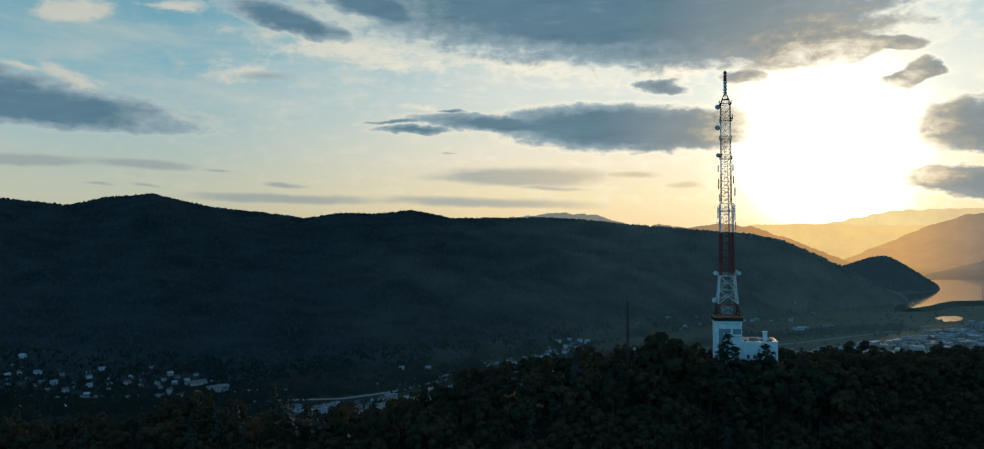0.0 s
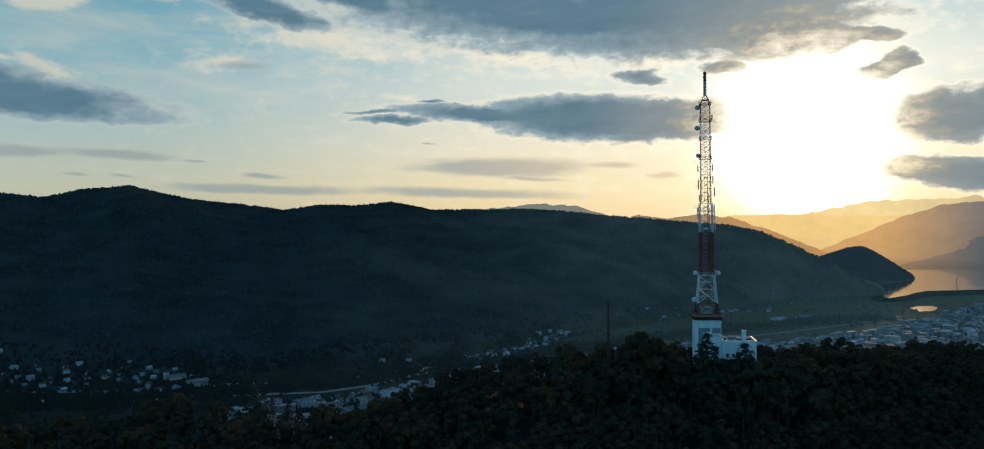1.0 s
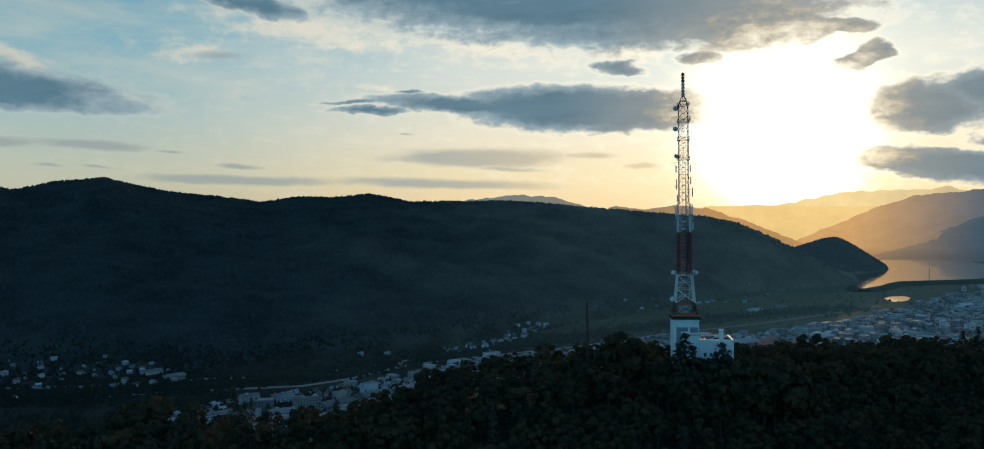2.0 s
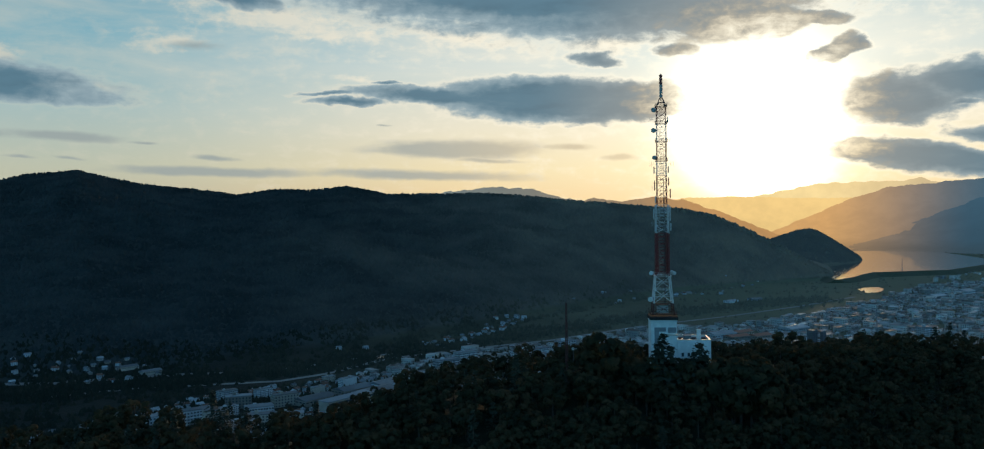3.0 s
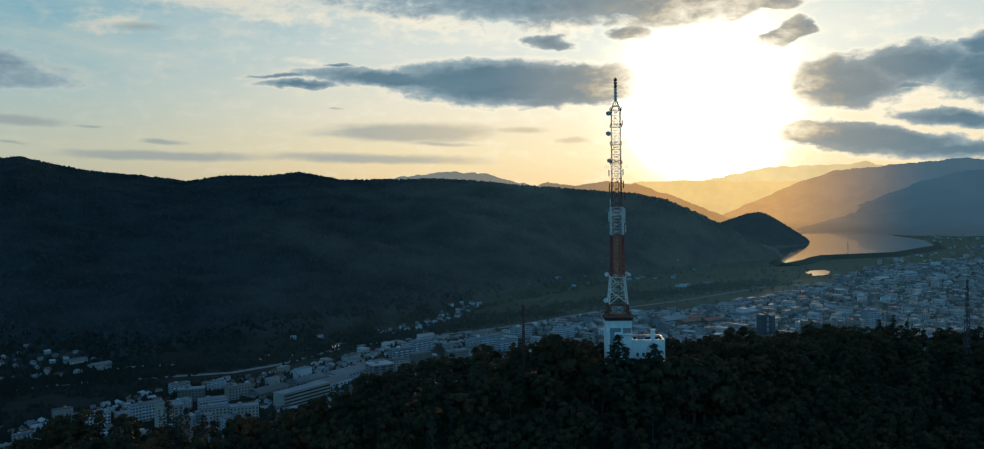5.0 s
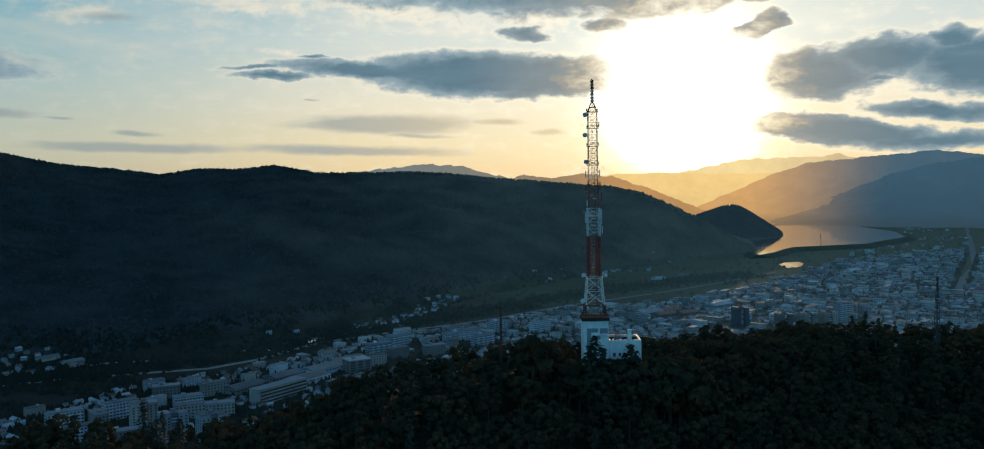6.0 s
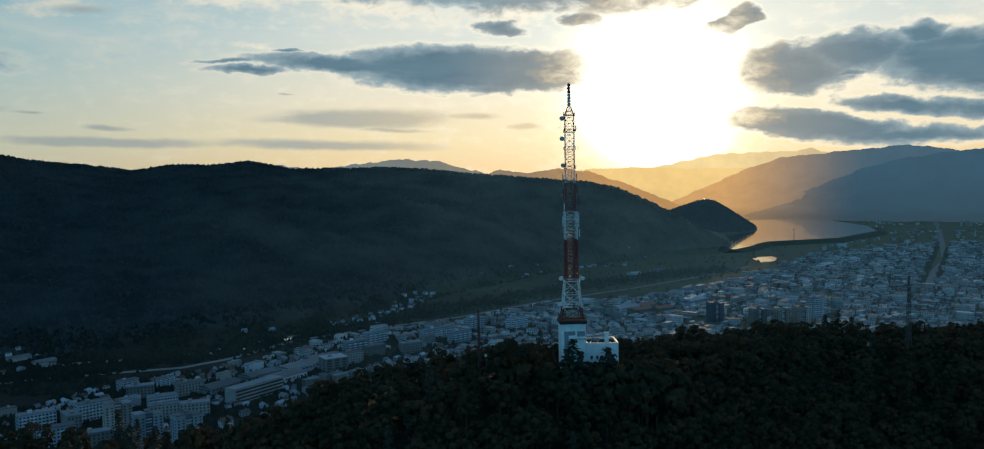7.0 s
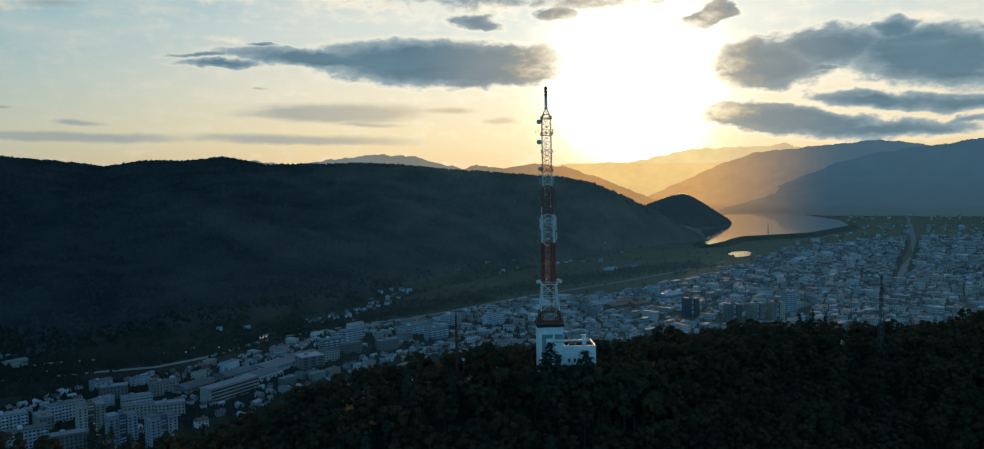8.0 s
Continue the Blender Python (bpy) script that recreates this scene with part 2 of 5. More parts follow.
def painted(name, a, b, scale=1.0, rough=0.7, metal=0.0, bump=0.0, stain=0.3, spec=0.3, per_object=0.0):
    """Two tones mixed by fine grain and wide stains, with relief."""
    mat, g, bsdf = material(name, rough, metal, spec)
    at = place(g)
    fine = g.noise(at, scale, 5, 0.6).outputs[0]
    wide = g.noise(at, scale * 0.13, 3, 0.5).outputs[0]
    fac = g.math("ADD", g.math("MULTIPLY", fine, 1 - stain), g.math("MULTIPLY", wide, stain))
    colour = g.mix(g.smooth(fac, 0.35, 0.65), (*a, 1), (*b, 1))
    if per_object:
        rnd = g.add("ShaderNodeObjectInfo").outputs["Random"]
        hsv = g.add("ShaderNodeHueSaturation", Color=colour)
        g.put(hsv.inputs["Value"], g.math("ADD", 1 - per_object / 2, g.math("MULTIPLY", rnd, per_object)))
        colour = hsv.outputs[0]
    g.put(bsdf.inputs["Base Color"], colour)
    if bump:
        b_node = g.add("ShaderNodeBump", Strength=bump, Height=fine)
        g.tree.links.new(b_node.outputs[0], bsdf.inputs["Normal"])
    return mat


def island_tinted(name, stops, rough=0.8, spec=0.2, translucent=0.0, bump=0.0, single=0.6, patch=0.02, russet=None):
    """One colour for each loose piece of a joined mesh."""
    mat, g, bsdf = material(name, rough, 0.0, spec)
    rnd = g.add("ShaderNodeNewGeometry").outputs["Random Per Island"]
    wide = g.smooth(g.noise(place(g), patch, 3, 0.5).outputs[0], 0.25, 0.75)
    fac = g.math("ADD", g.math("MULTIPLY", rnd, single), g.math("MULTIPLY", wide, 1 - single))
    colour = g.ramp(fac, stops)
    # russet: paler, hazed tones mixed in towards the downstream end
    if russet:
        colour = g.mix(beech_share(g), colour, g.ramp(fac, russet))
    g.put(bsdf.inputs["Base Color"], colour)
    if bump:
        clump = g.noise(place(g), 0.45, 4, 0.65).outputs[0]
        b_node = g.add("ShaderNodeBump", Strength=bump, Distance=2.0, Height=clump)
        g.tree.links.new(b_node.outputs[0], bsdf.inputs["Normal"])
    if translucent:
        thin = g.add("ShaderNodeBsdfTranslucent", Color=colour)
        mix = g.add("ShaderNodeMixShader", Fac=translucent)
        g.tree.links.new(bsdf.outputs[0], mix.inputs[1])
        g.tree.links.new(thin.outputs[0], mix.inputs[2])
        out = [n for n in g.tree.nodes if n.type == "OUTPUT_MATERIAL"][0]
        g.tree.links.new(mix.outputs[0], out.inputs[0])
    return mat


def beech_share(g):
    """Share of painted haze in the woods' and fields' colours, rising downstream in patches."""
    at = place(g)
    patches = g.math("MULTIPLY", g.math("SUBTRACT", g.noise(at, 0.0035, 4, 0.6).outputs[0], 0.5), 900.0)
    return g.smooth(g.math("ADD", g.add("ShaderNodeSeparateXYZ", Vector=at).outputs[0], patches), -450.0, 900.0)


def ground_material():
    mat, g, bsdf = material("forest_floor_and_fields", 0.95, 0, 0.1)
    at = place(g)
    fine = g.noise(at, 0.12, 6, 0.65).outputs[0]
    wide = g.noise(at, 0.006, 4, 0.55).outputs[0]
    woods = g.mix(g.smooth(fine, 0.35, 0.65), (0.014, 0.020, 0.014, 1), (0.026, 0.032, 0.020, 1))
    cell = g.tree.nodes.new("ShaderNodeTexVoronoi")
    g.put(cell.inputs["Vector"], at)
    cell.inputs["Scale"].default_value = 0.009
    field = g.mix(g.smooth(fine, 0.3, 0.7), (0.034, 0.042, 0.028, 1), (0.062, 0.068, 0.042, 1))
    field = g.mix(0.5, field, g.ramp(g.add("ShaderNodeSeparateColor", Color=cell.outputs["Color"]).outputs[0],
                                     [(0.0, (0.03, 0.04, 0.024)), (0.5, (0.055, 0.064, 0.036)), (1.0, (0.095, 0.088, 0.06))]))
    split = g.add("ShaderNodeSeparateXYZ", Vector=at)
    height = split.outputs[2]
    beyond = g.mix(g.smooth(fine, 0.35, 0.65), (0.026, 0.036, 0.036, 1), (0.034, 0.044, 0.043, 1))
    # painted haze: woods and fields pale downstream, fields upstream kept near black
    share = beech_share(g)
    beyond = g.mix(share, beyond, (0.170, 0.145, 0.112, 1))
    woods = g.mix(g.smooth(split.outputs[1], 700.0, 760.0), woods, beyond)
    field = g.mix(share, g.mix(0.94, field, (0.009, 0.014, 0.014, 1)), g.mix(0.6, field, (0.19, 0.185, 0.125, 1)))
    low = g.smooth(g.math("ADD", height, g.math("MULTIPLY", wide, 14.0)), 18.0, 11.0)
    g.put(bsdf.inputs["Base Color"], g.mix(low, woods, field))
    b_node = g.add("ShaderNodeBump", Strength=0.6, Distance=2.0, Height=fine)
    g.tree.links.new(b_node.outputs[0], bsdf.inputs["Normal"])
    return mat


def water_material():
    mat, g, bsdf = material("still_water", 0.09, 0, 0.5)
    bsdf.inputs["Base Color"].default_value = (0.02, 0.03, 0.03, 1)
    bsdf.inputs["IOR"].default_value = 1.33
    bsdf.inputs["Coat Weight"].default_value = 1.0
    bsdf.inputs["Coat Roughness"].default_value = 0.05
    at = place(g)
    ripple = g.noise(g.vec("MULTIPLY", at, (1.0, 0.6, 1.0)), 0.06, 6, 0.6).outputs[0]
    b_node = g.add("ShaderNodeBump", Strength=0.5, Distance=0.5, Height=ripple)
    g.tree.links.new(b_node.outputs[0], bsdf.inputs["Normal"])
    calm = g.noise(at, 0.012, 3, 0.5).outputs[0]
    g.put(bsdf.inputs["Roughness"], g.math("ADD", 0.04, g.math("MULTIPLY", calm, 0.10)))
    return mat


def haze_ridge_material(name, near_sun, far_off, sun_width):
    """Far mountains behind kilometres of lit air: the air's glow alone, painted as emission."""
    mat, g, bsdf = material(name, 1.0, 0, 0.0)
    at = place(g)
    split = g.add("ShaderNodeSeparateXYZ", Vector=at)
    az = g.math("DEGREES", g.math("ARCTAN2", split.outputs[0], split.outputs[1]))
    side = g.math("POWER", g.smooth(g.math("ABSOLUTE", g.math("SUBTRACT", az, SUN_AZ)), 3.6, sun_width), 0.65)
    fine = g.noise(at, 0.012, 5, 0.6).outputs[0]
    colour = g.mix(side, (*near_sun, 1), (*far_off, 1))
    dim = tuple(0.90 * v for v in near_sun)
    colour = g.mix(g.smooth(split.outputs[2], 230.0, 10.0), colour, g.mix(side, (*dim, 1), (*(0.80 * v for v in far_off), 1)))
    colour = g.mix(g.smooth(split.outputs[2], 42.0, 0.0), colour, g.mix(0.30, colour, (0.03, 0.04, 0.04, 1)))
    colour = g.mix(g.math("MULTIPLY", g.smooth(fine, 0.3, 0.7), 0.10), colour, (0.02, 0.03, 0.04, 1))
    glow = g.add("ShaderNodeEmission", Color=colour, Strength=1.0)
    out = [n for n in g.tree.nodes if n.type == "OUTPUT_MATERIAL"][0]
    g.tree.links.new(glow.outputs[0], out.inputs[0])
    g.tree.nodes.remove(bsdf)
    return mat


MAT_GROUND = ground_material()
MAT_WATER = water_material()

# ---------------------------------------------------------------- mesh helpers
def put_mesh(name, verts, faces, mat, parent=None, smooth=False):
    mesh = bpy.data.meshes.new(name)
    mesh.from_pydata([tuple(v) for v in verts], [], [tuple(f) for f in faces])
    mesh.materials.append(mat)
    if smooth:
        mesh.polygons.foreach_set("use_smooth", [True] * len(mesh.polygons))
    mesh.update()
    ob = new(name, mesh)
    if parent is not None:
        ob.parent = parent
    return ob


def bulk_mesh(name, verts, quads, mat, tris=None, smooth=False):
    """A big joined mesh from arrays of points and of four- or three-sided faces."""
    mesh = bpy.data.meshes.new(name)
    loops, starts, count = [], [], 0
    for faces in (quads, tris):
        if faces is not None and len(faces):
            n = faces.shape[1]
            loops.append(faces.ravel())
            starts.append(count + np.arange(len(faces)) * n)
            count += faces.size
    mesh.vertices.add(len(verts))
    mesh.vertices.foreach_set("co", np.asarray(verts, dtype=np.float32).ravel())
    mesh.loops.add(count)
    mesh.loops.foreach_set("vertex_index", np.concatenate(loops).astype(np.int32))
    starts = np.concatenate(starts).astype(np.int32)
    mesh.polygons.add(len(starts))
    mesh.polygons.foreach_set("loop_start", starts)
    if smooth:
        mesh.polygons.foreach_set("use_smooth", np.ones(len(starts), dtype=bool))
    mesh.materials.append(mat)
    mesh.update(calc_edges=True)
    return new(name, mesh)


def part(name, bm, mat, parent, label=""):
    """Links a bmesh as one mesh object under a thing or a part."""
    mesh = bpy.data.meshes.new(name)
    bm.to_mesh(mesh)
    bm.free()
    mesh.materials.append(mat)
    ob = new(name, mesh)
    if parent is not None:
        ob.parent = parent
    return tagged(ob, label)


def wave(x, y, scale, seed=0.0):
    """Cheap smooth noise in about -1 to 1, from sums of turned sines."""
    total = np.zeros_like(np.asarray(x, dtype=float))
    amp, norm = 1.0, 0.0
    rng = np.random.RandomState(int(seed * 7 + 11))
    k = 2 * np.pi / scale
    for octave in range(4):
        for _ in range(3):
            a, p = rng.uniform(0, 6.283, 2)
            kk = k * rng.uniform(0.75, 1.3)
            total = total + amp * np.sin(kk * (x * np.cos(a) + y * np.sin(a)) + p)
        norm += amp * 1.6
        amp *= 0.5
        k *= 2.1
    return total / norm


def ease(s):
    s = np.clip(s, 0, 1)
    return s * s * (3 - 2 * s)


# ---------------------------------------------------------------- the land
# long wooded ridge across the valley: heading, distance of its foot, distance and height of its crest
RIDGE = np.array([
    (-60, 850, 2500, 230), (-40, 1020, 2750, 290), (-29, 1120, 2900, 295), (-25.5, 1122, 2871, 274),
    (-23.5, 1123, 2854, 297), (-20.85, 1125, 2832, 308), (-18.9, 1127, 2816, 283),
    (-17.2, 1127, 2802, 266), (-13.7, 1128, 2774, 246), (-11.9, 1152, 2758, 232),
    (-9.8, 1180, 2734, 247), (-7.4, 1213, 2707, 244), (-5.2, 1244, 2682, 254), (-2.6, 1283, 2648, 228),
    (3.5, 1459, 2566, 227), (5.9, 1575, 2538, 220), (8.7, 1684, 2507, 205), (11.8, 1826, 2472, 193),
    (16.4, 2057, 2448, 175), (18.2, 2134, 2439, 158), (20, 2211, 2434, 124), (21.8, 2276, 2429, 84),
    (23.5, 2336, 2424, 46), (25, 2389, 2420, 9), (26, 2400, 2430, 0),
])


def hilltop(x, y):
    """The near hill that carries the mast, as height above the valley."""
    crest_y = np.interp(x, [-400, -130, -47, 0, 56, 110, 194, 250, 420, 700], [230, 247, 262, 272, 292, 315, 365, 350, 375, 340])
    crest_z = np.interp(x, [-400, -130, -60, -30, 0, 40, 80, 120, 194, 250, 420, 700], [118, 134, 136.2, 134, 144, 147, 145.5, 141.5, 135, 134, 132.5, 128])
    d = y - crest_y
    front = crest_z - 0.30 * np.maximum(-d - 25, 0) - 0.0006 * np.clip(-d - 25, 0, 160) ** 2
    front = np.maximum(front, 40)
    slope = crest_z - 55 * np.clip(d - 10, 0, None) / 100.0
    back = np.maximum(np.minimum(crest_z, slope), 0) * ease((620 - d) / 300)
    return np.where(d < 0, front, back) + 2.2 * wave(x, y, 70, 3) * (np.abs(d) < 400)


KX, KY = 1230.0, 2790.0


def land(x, y):
    x, y = np.asarray(x, dtype=float), np.asarray(y, dtype=float)
    az, r = np.degrees(np.arctan2(x, y)), np.hypot(x, y)
    base, crest, top = (np.interp(az, RIDGE[:, 0], RIDGE[:, k]) for k in (1, 2, 3))
    s = (r - base) / (crest - base)
    gully = wave(x, y, 520, 1) * 0.12 + wave(x, y, 170, 2) * 0.05 + wave(x, y, 60, 5) * 0.012
    rise = top * (0.25 * ease(s) + 0.75 * np.clip(s, 0, 1) ** 0.95) * (1 + gully * np.clip(s * (1 - s) * 4, 0, 1))
    fall = top * ease(1 - (r - crest) / 900.0)
    ridge = np.where(r < crest, rise, fall)
    ridge = ridge * (az < 26)
    ridge = np.where(np.abs(az) > 75, 0, ridge)
    # wooded knoll by the lake
    u = (x - KX) * 0.88 - (y - KY) * 0.47
    v = (x - KX) * 0.47 + (y - KY) * 0.88
    spread = np.sqrt(np.where(u > 0, u / 148, u / 270) ** 2 + np.where(v > 0, v / 330, v / 215) ** 2 + 0.02)
    knoll = 104 * np.clip(1.14 - spread, 0, 1)
    # rim of hills all round, far beyond the view
    rim = 60 * ease((r - 4300) / 600) * (np.abs(az) > 55)
    return np.maximum.reduce([hilltop(x, y), ridge, knoll, rim, np.zeros_like(x)])


def polar_sheet(name, mat):
    azs = np.concatenate([np.linspace(-180, -50, 30)[:-1], np.linspace(-50, 50, 360), np.linspace(50, 180, 30)[1:-1]])
    rs = np.concatenate([np.linspace(4, 180, 24)[:-1], np.linspace(180, 560, 80)[:-1], np.linspace(560, 1000, 40)[:-1],
                         np.linspace(1000, 2700, 110)[:-1], np.linspace(2700, 4900, 50)])
    a, r = np.meshgrid(np.radians(azs), rs, indexing="ij")
    x, y = r * np.sin(a), r * np.cos(a)
    z = land(x, y)
    verts = np.stack([x, y, z], -1).reshape(-1, 3)
    n, m = len(azs), len(rs)
    i, j = np.meshgrid(np.arange(n), np.arange(m - 1), indexing="ij")
    i2 = (i + 1) % n
    quads = np.stack([i * m + j, i * m + j + 1, i2 * m + j + 1, i2 * m + j], -1).reshape(-1, 4)
    verts = np.vstack([verts, [[0, 0, float(land(0.0, 0.0))]]])
    k = np.arange(n)
    tris = np.stack([k * m, ((k + 1) % n) * m, np.full(n, len(verts) - 1)], -1)
    return bulk_mesh(name, verts, quads[:, ::-1], mat, tris[:, ::-1], smooth=True)


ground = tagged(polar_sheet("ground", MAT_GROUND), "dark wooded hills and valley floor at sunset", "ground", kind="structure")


def water_sheet(name, outline, z, label):
    ob = put_mesh(name, [(x, y, z) for x, y in outline], [range(len(outline))], MAT_WATER)
    return tagged(ob, label, "water", kind="structure")


LAKE = [(985, 2080), (1060, 2150), (1160, 2245), (1389, 2280), (1652, 2483), (1770, 2720), (1812, 2920), (1840, 3100),
        (1760, 3190), (1590, 3215), (1420, 3110), (1320, 2960), (1200, 2740), (1040, 2380)]
water_sheet("water_lake", LAKE, 8.0, "calm lake mirroring the golden sunset sky")
POND = [(938, 1846), (977, 1858), (1020, 1925), (1026, 1962), (990, 1958), (958, 1925)]
water_sheet("water_pond", POND, 0.6,
            "small river pool mirroring the golden sky")


def far_ridge(name, rows, r, depth, mat, label, seed, foot=1.0):
    """A far mountain chain: heading and height in degrees seen from the start, at the distance r."""
    rows = np.array(rows, dtype=float)
    azs = np.arange(rows[0, 0], rows[-1, 0] + 0.01, 0.12)
    top = 195 + r * np.tan(np.radians(np.interp(azs, rows[:, 0], rows[:, 1])))
    top = top + wave(azs * 60, azs * 0, 60, seed) * 4 + wave(azs * 60, azs * 0, 14, seed + 1) * 1.6
    steps = np.linspace(0, 1, 25)
    A, S = np.meshgrid(np.radians(azs), steps, indexing="ij")
    R = r - depth * (1 - S) + wave(A * 3000, S * 400, 240, seed + 2) * depth * 0.08 * (S < 1)
    Z = np.maximum(top[:, None], 0.5) * S ** foot + 0.6
    verts = np.stack([R * np.sin(A), R * np.cos(A), Z], -1).reshape(-1, 3)
    n, m = len(azs), len(steps)
    i, j = np.meshgrid(np.arange(n - 1), np.arange(m - 1), indexing="ij")
    quads = np.stack([i * m + j, i * m + m + j, i * m + m + j + 1, i * m + j + 1], -1).reshape(-1, 4)
    return tagged(bulk_mesh(name, verts, quads, mat, smooth=True), label, "mountains", kind="structure")


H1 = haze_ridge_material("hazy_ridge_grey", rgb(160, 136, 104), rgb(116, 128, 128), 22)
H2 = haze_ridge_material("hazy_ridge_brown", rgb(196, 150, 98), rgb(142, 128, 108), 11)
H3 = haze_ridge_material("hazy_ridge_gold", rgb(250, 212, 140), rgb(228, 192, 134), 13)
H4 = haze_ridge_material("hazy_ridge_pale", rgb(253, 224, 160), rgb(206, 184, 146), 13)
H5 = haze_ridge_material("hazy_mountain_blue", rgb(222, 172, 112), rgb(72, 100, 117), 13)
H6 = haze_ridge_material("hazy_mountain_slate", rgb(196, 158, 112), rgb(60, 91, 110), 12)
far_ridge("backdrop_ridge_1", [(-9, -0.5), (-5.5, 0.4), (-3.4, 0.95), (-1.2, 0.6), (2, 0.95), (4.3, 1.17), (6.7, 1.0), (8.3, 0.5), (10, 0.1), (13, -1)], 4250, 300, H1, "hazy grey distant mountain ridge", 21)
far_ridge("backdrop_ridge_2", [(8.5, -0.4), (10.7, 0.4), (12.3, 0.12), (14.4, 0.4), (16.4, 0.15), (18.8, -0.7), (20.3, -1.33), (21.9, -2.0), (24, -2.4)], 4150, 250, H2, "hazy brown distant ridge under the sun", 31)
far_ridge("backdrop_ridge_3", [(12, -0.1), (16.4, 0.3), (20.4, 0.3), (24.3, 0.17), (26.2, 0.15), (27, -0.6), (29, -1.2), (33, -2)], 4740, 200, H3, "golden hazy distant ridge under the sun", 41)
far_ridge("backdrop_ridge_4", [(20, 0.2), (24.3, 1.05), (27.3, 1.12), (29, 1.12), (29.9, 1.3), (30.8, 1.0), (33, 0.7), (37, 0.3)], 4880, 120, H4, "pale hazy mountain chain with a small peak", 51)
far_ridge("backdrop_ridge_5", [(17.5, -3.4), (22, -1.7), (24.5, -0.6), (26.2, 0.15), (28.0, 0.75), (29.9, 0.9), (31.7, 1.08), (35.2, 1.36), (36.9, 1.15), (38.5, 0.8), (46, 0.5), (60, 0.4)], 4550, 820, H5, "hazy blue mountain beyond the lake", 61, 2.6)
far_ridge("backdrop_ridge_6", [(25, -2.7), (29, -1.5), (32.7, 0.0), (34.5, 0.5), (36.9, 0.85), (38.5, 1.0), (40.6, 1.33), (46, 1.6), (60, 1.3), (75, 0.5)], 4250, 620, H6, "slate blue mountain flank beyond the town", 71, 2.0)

# ---------------------------------------------------------------- shapes for built things
def box(bm, x0, y0, z0, x1, y1, z1, bevel=0.0):
    vs = [bm.verts.new(p) for p in ((x0, y0, z0), (x1, y0, z0), (x1, y1, z0), (x0, y1, z0), (x0, y0, z1), (x1, y0, z1), (x1, y1, z1), (x0, y1, z1))]
    fs = [bm.faces.new([vs[i] for i in f]) for f in ((0, 3, 2, 1), (4, 5, 6, 7), (0, 1, 5, 4), (1, 2, 6, 5), (2, 3, 7, 6), (3, 0, 4, 7))]
    if bevel:
        edges = {e for f in fs for e in f.edges}
        bmesh.ops.bevel(bm, geom=list(edges), offset=bevel, segments=1, affect="EDGES")
    return bm


def tube(bm, a, b, ra, rb=None, sides=6):
    """A tapered round bar from a to b, with closed ends."""
    a, b = Vector(a), Vector(b)
    rb = ra if rb is None else rb
    axis = (b - a).normalized()
    u = axis.orthogonal().normalized()
    w = axis.cross(u)
    rings = []
    for c, r in ((a, ra), (b, rb)):
        rings.append([bm.verts.new(c + (u * math.cos(t) + w * math.sin(t)) * r) for t in (k * 2 * math.pi / sides for k in range(sides))])
    for k in range(sides):
        bm.faces.new((rings[0][k], rings[0][(k + 1) % sides], rings[1][(k + 1) % sides], rings[1][k]))
    bm.faces.new(rings[0][::-1])
    bm.faces.new(rings[1])
    return bm


def thing(name, m, label, category, group="", kind=""):
    root = new(name)
    root.empty_display_size = 0.5
    root.matrix_world = m
    return tagged(root, label, category, group, kind)


# ---------------------------------------------------------------- radio mast
M_WHITE = painted("weathered_white_steel", (0.62, 0.64, 0.64), (0.44, 0.45, 0.44), 1.5, 0.55, 0.0, 0.1, 0.4)
M_RED = painted("faded_red_steel", (0.21, 0.035, 0.034), (0.14, 0.028, 0.028), 1.5, 0.55, 0.0, 0.1, 0.4)
M_DISH = painted("grey_antenna_shell", (0.38, 0.38, 0.36), (0.28, 0.28, 0.27), 2.0, 0.5)
M_DARK = painted("dark_galvanised_steel", (0.05, 0.05, 0.055), (0.10, 0.09, 0.09), 2.0, 0.75, 0.0, 0.0, 0.3, 0.1)
M_WALL = painted("stained_white_render", (0.66, 0.70, 0.70), (0.50, 0.54, 0.55), 0.7, 0.85, 0, 0.15, 0.55)
M_GREY = painted("grey_render", (0.20, 0.23, 0.25), (0.15, 0.17, 0.19), 0.8, 0.85, 0, 0.1, 0.4)
M_ROOFING = painted("dark_roofing_felt", (0.026, 0.026, 0.03), (0.05, 0.048, 0.046), 1.2, 1.0, 0, 0.2, 0.3, 0.02)
M_COPING = painted("pale_metal_coping", (0.50, 0.46, 0.41), (0.38, 0.35, 0.31), 2.0, 0.5, 0.3)
M_GLASS = painted("dark_window_glass", (0.045, 0.055, 0.065), (0.065, 0.078, 0.09), 0.5, 0.12, 0.0, 0, 0.3, 0.6)
M_RUST = painted("rust_red_steel", (0.10, 0.03, 0.025), (0.06, 0.03, 0.028), 2.0, 0.7)

TX, TY, DECK = 71.3, 270.0, 169.0
TURN = -9.0
mast = thing("radio_mast", pose(TX, TY, DECK, 0, 0, TURN), "tall red and white lattice radio mast on a concrete base block", "radio mast")


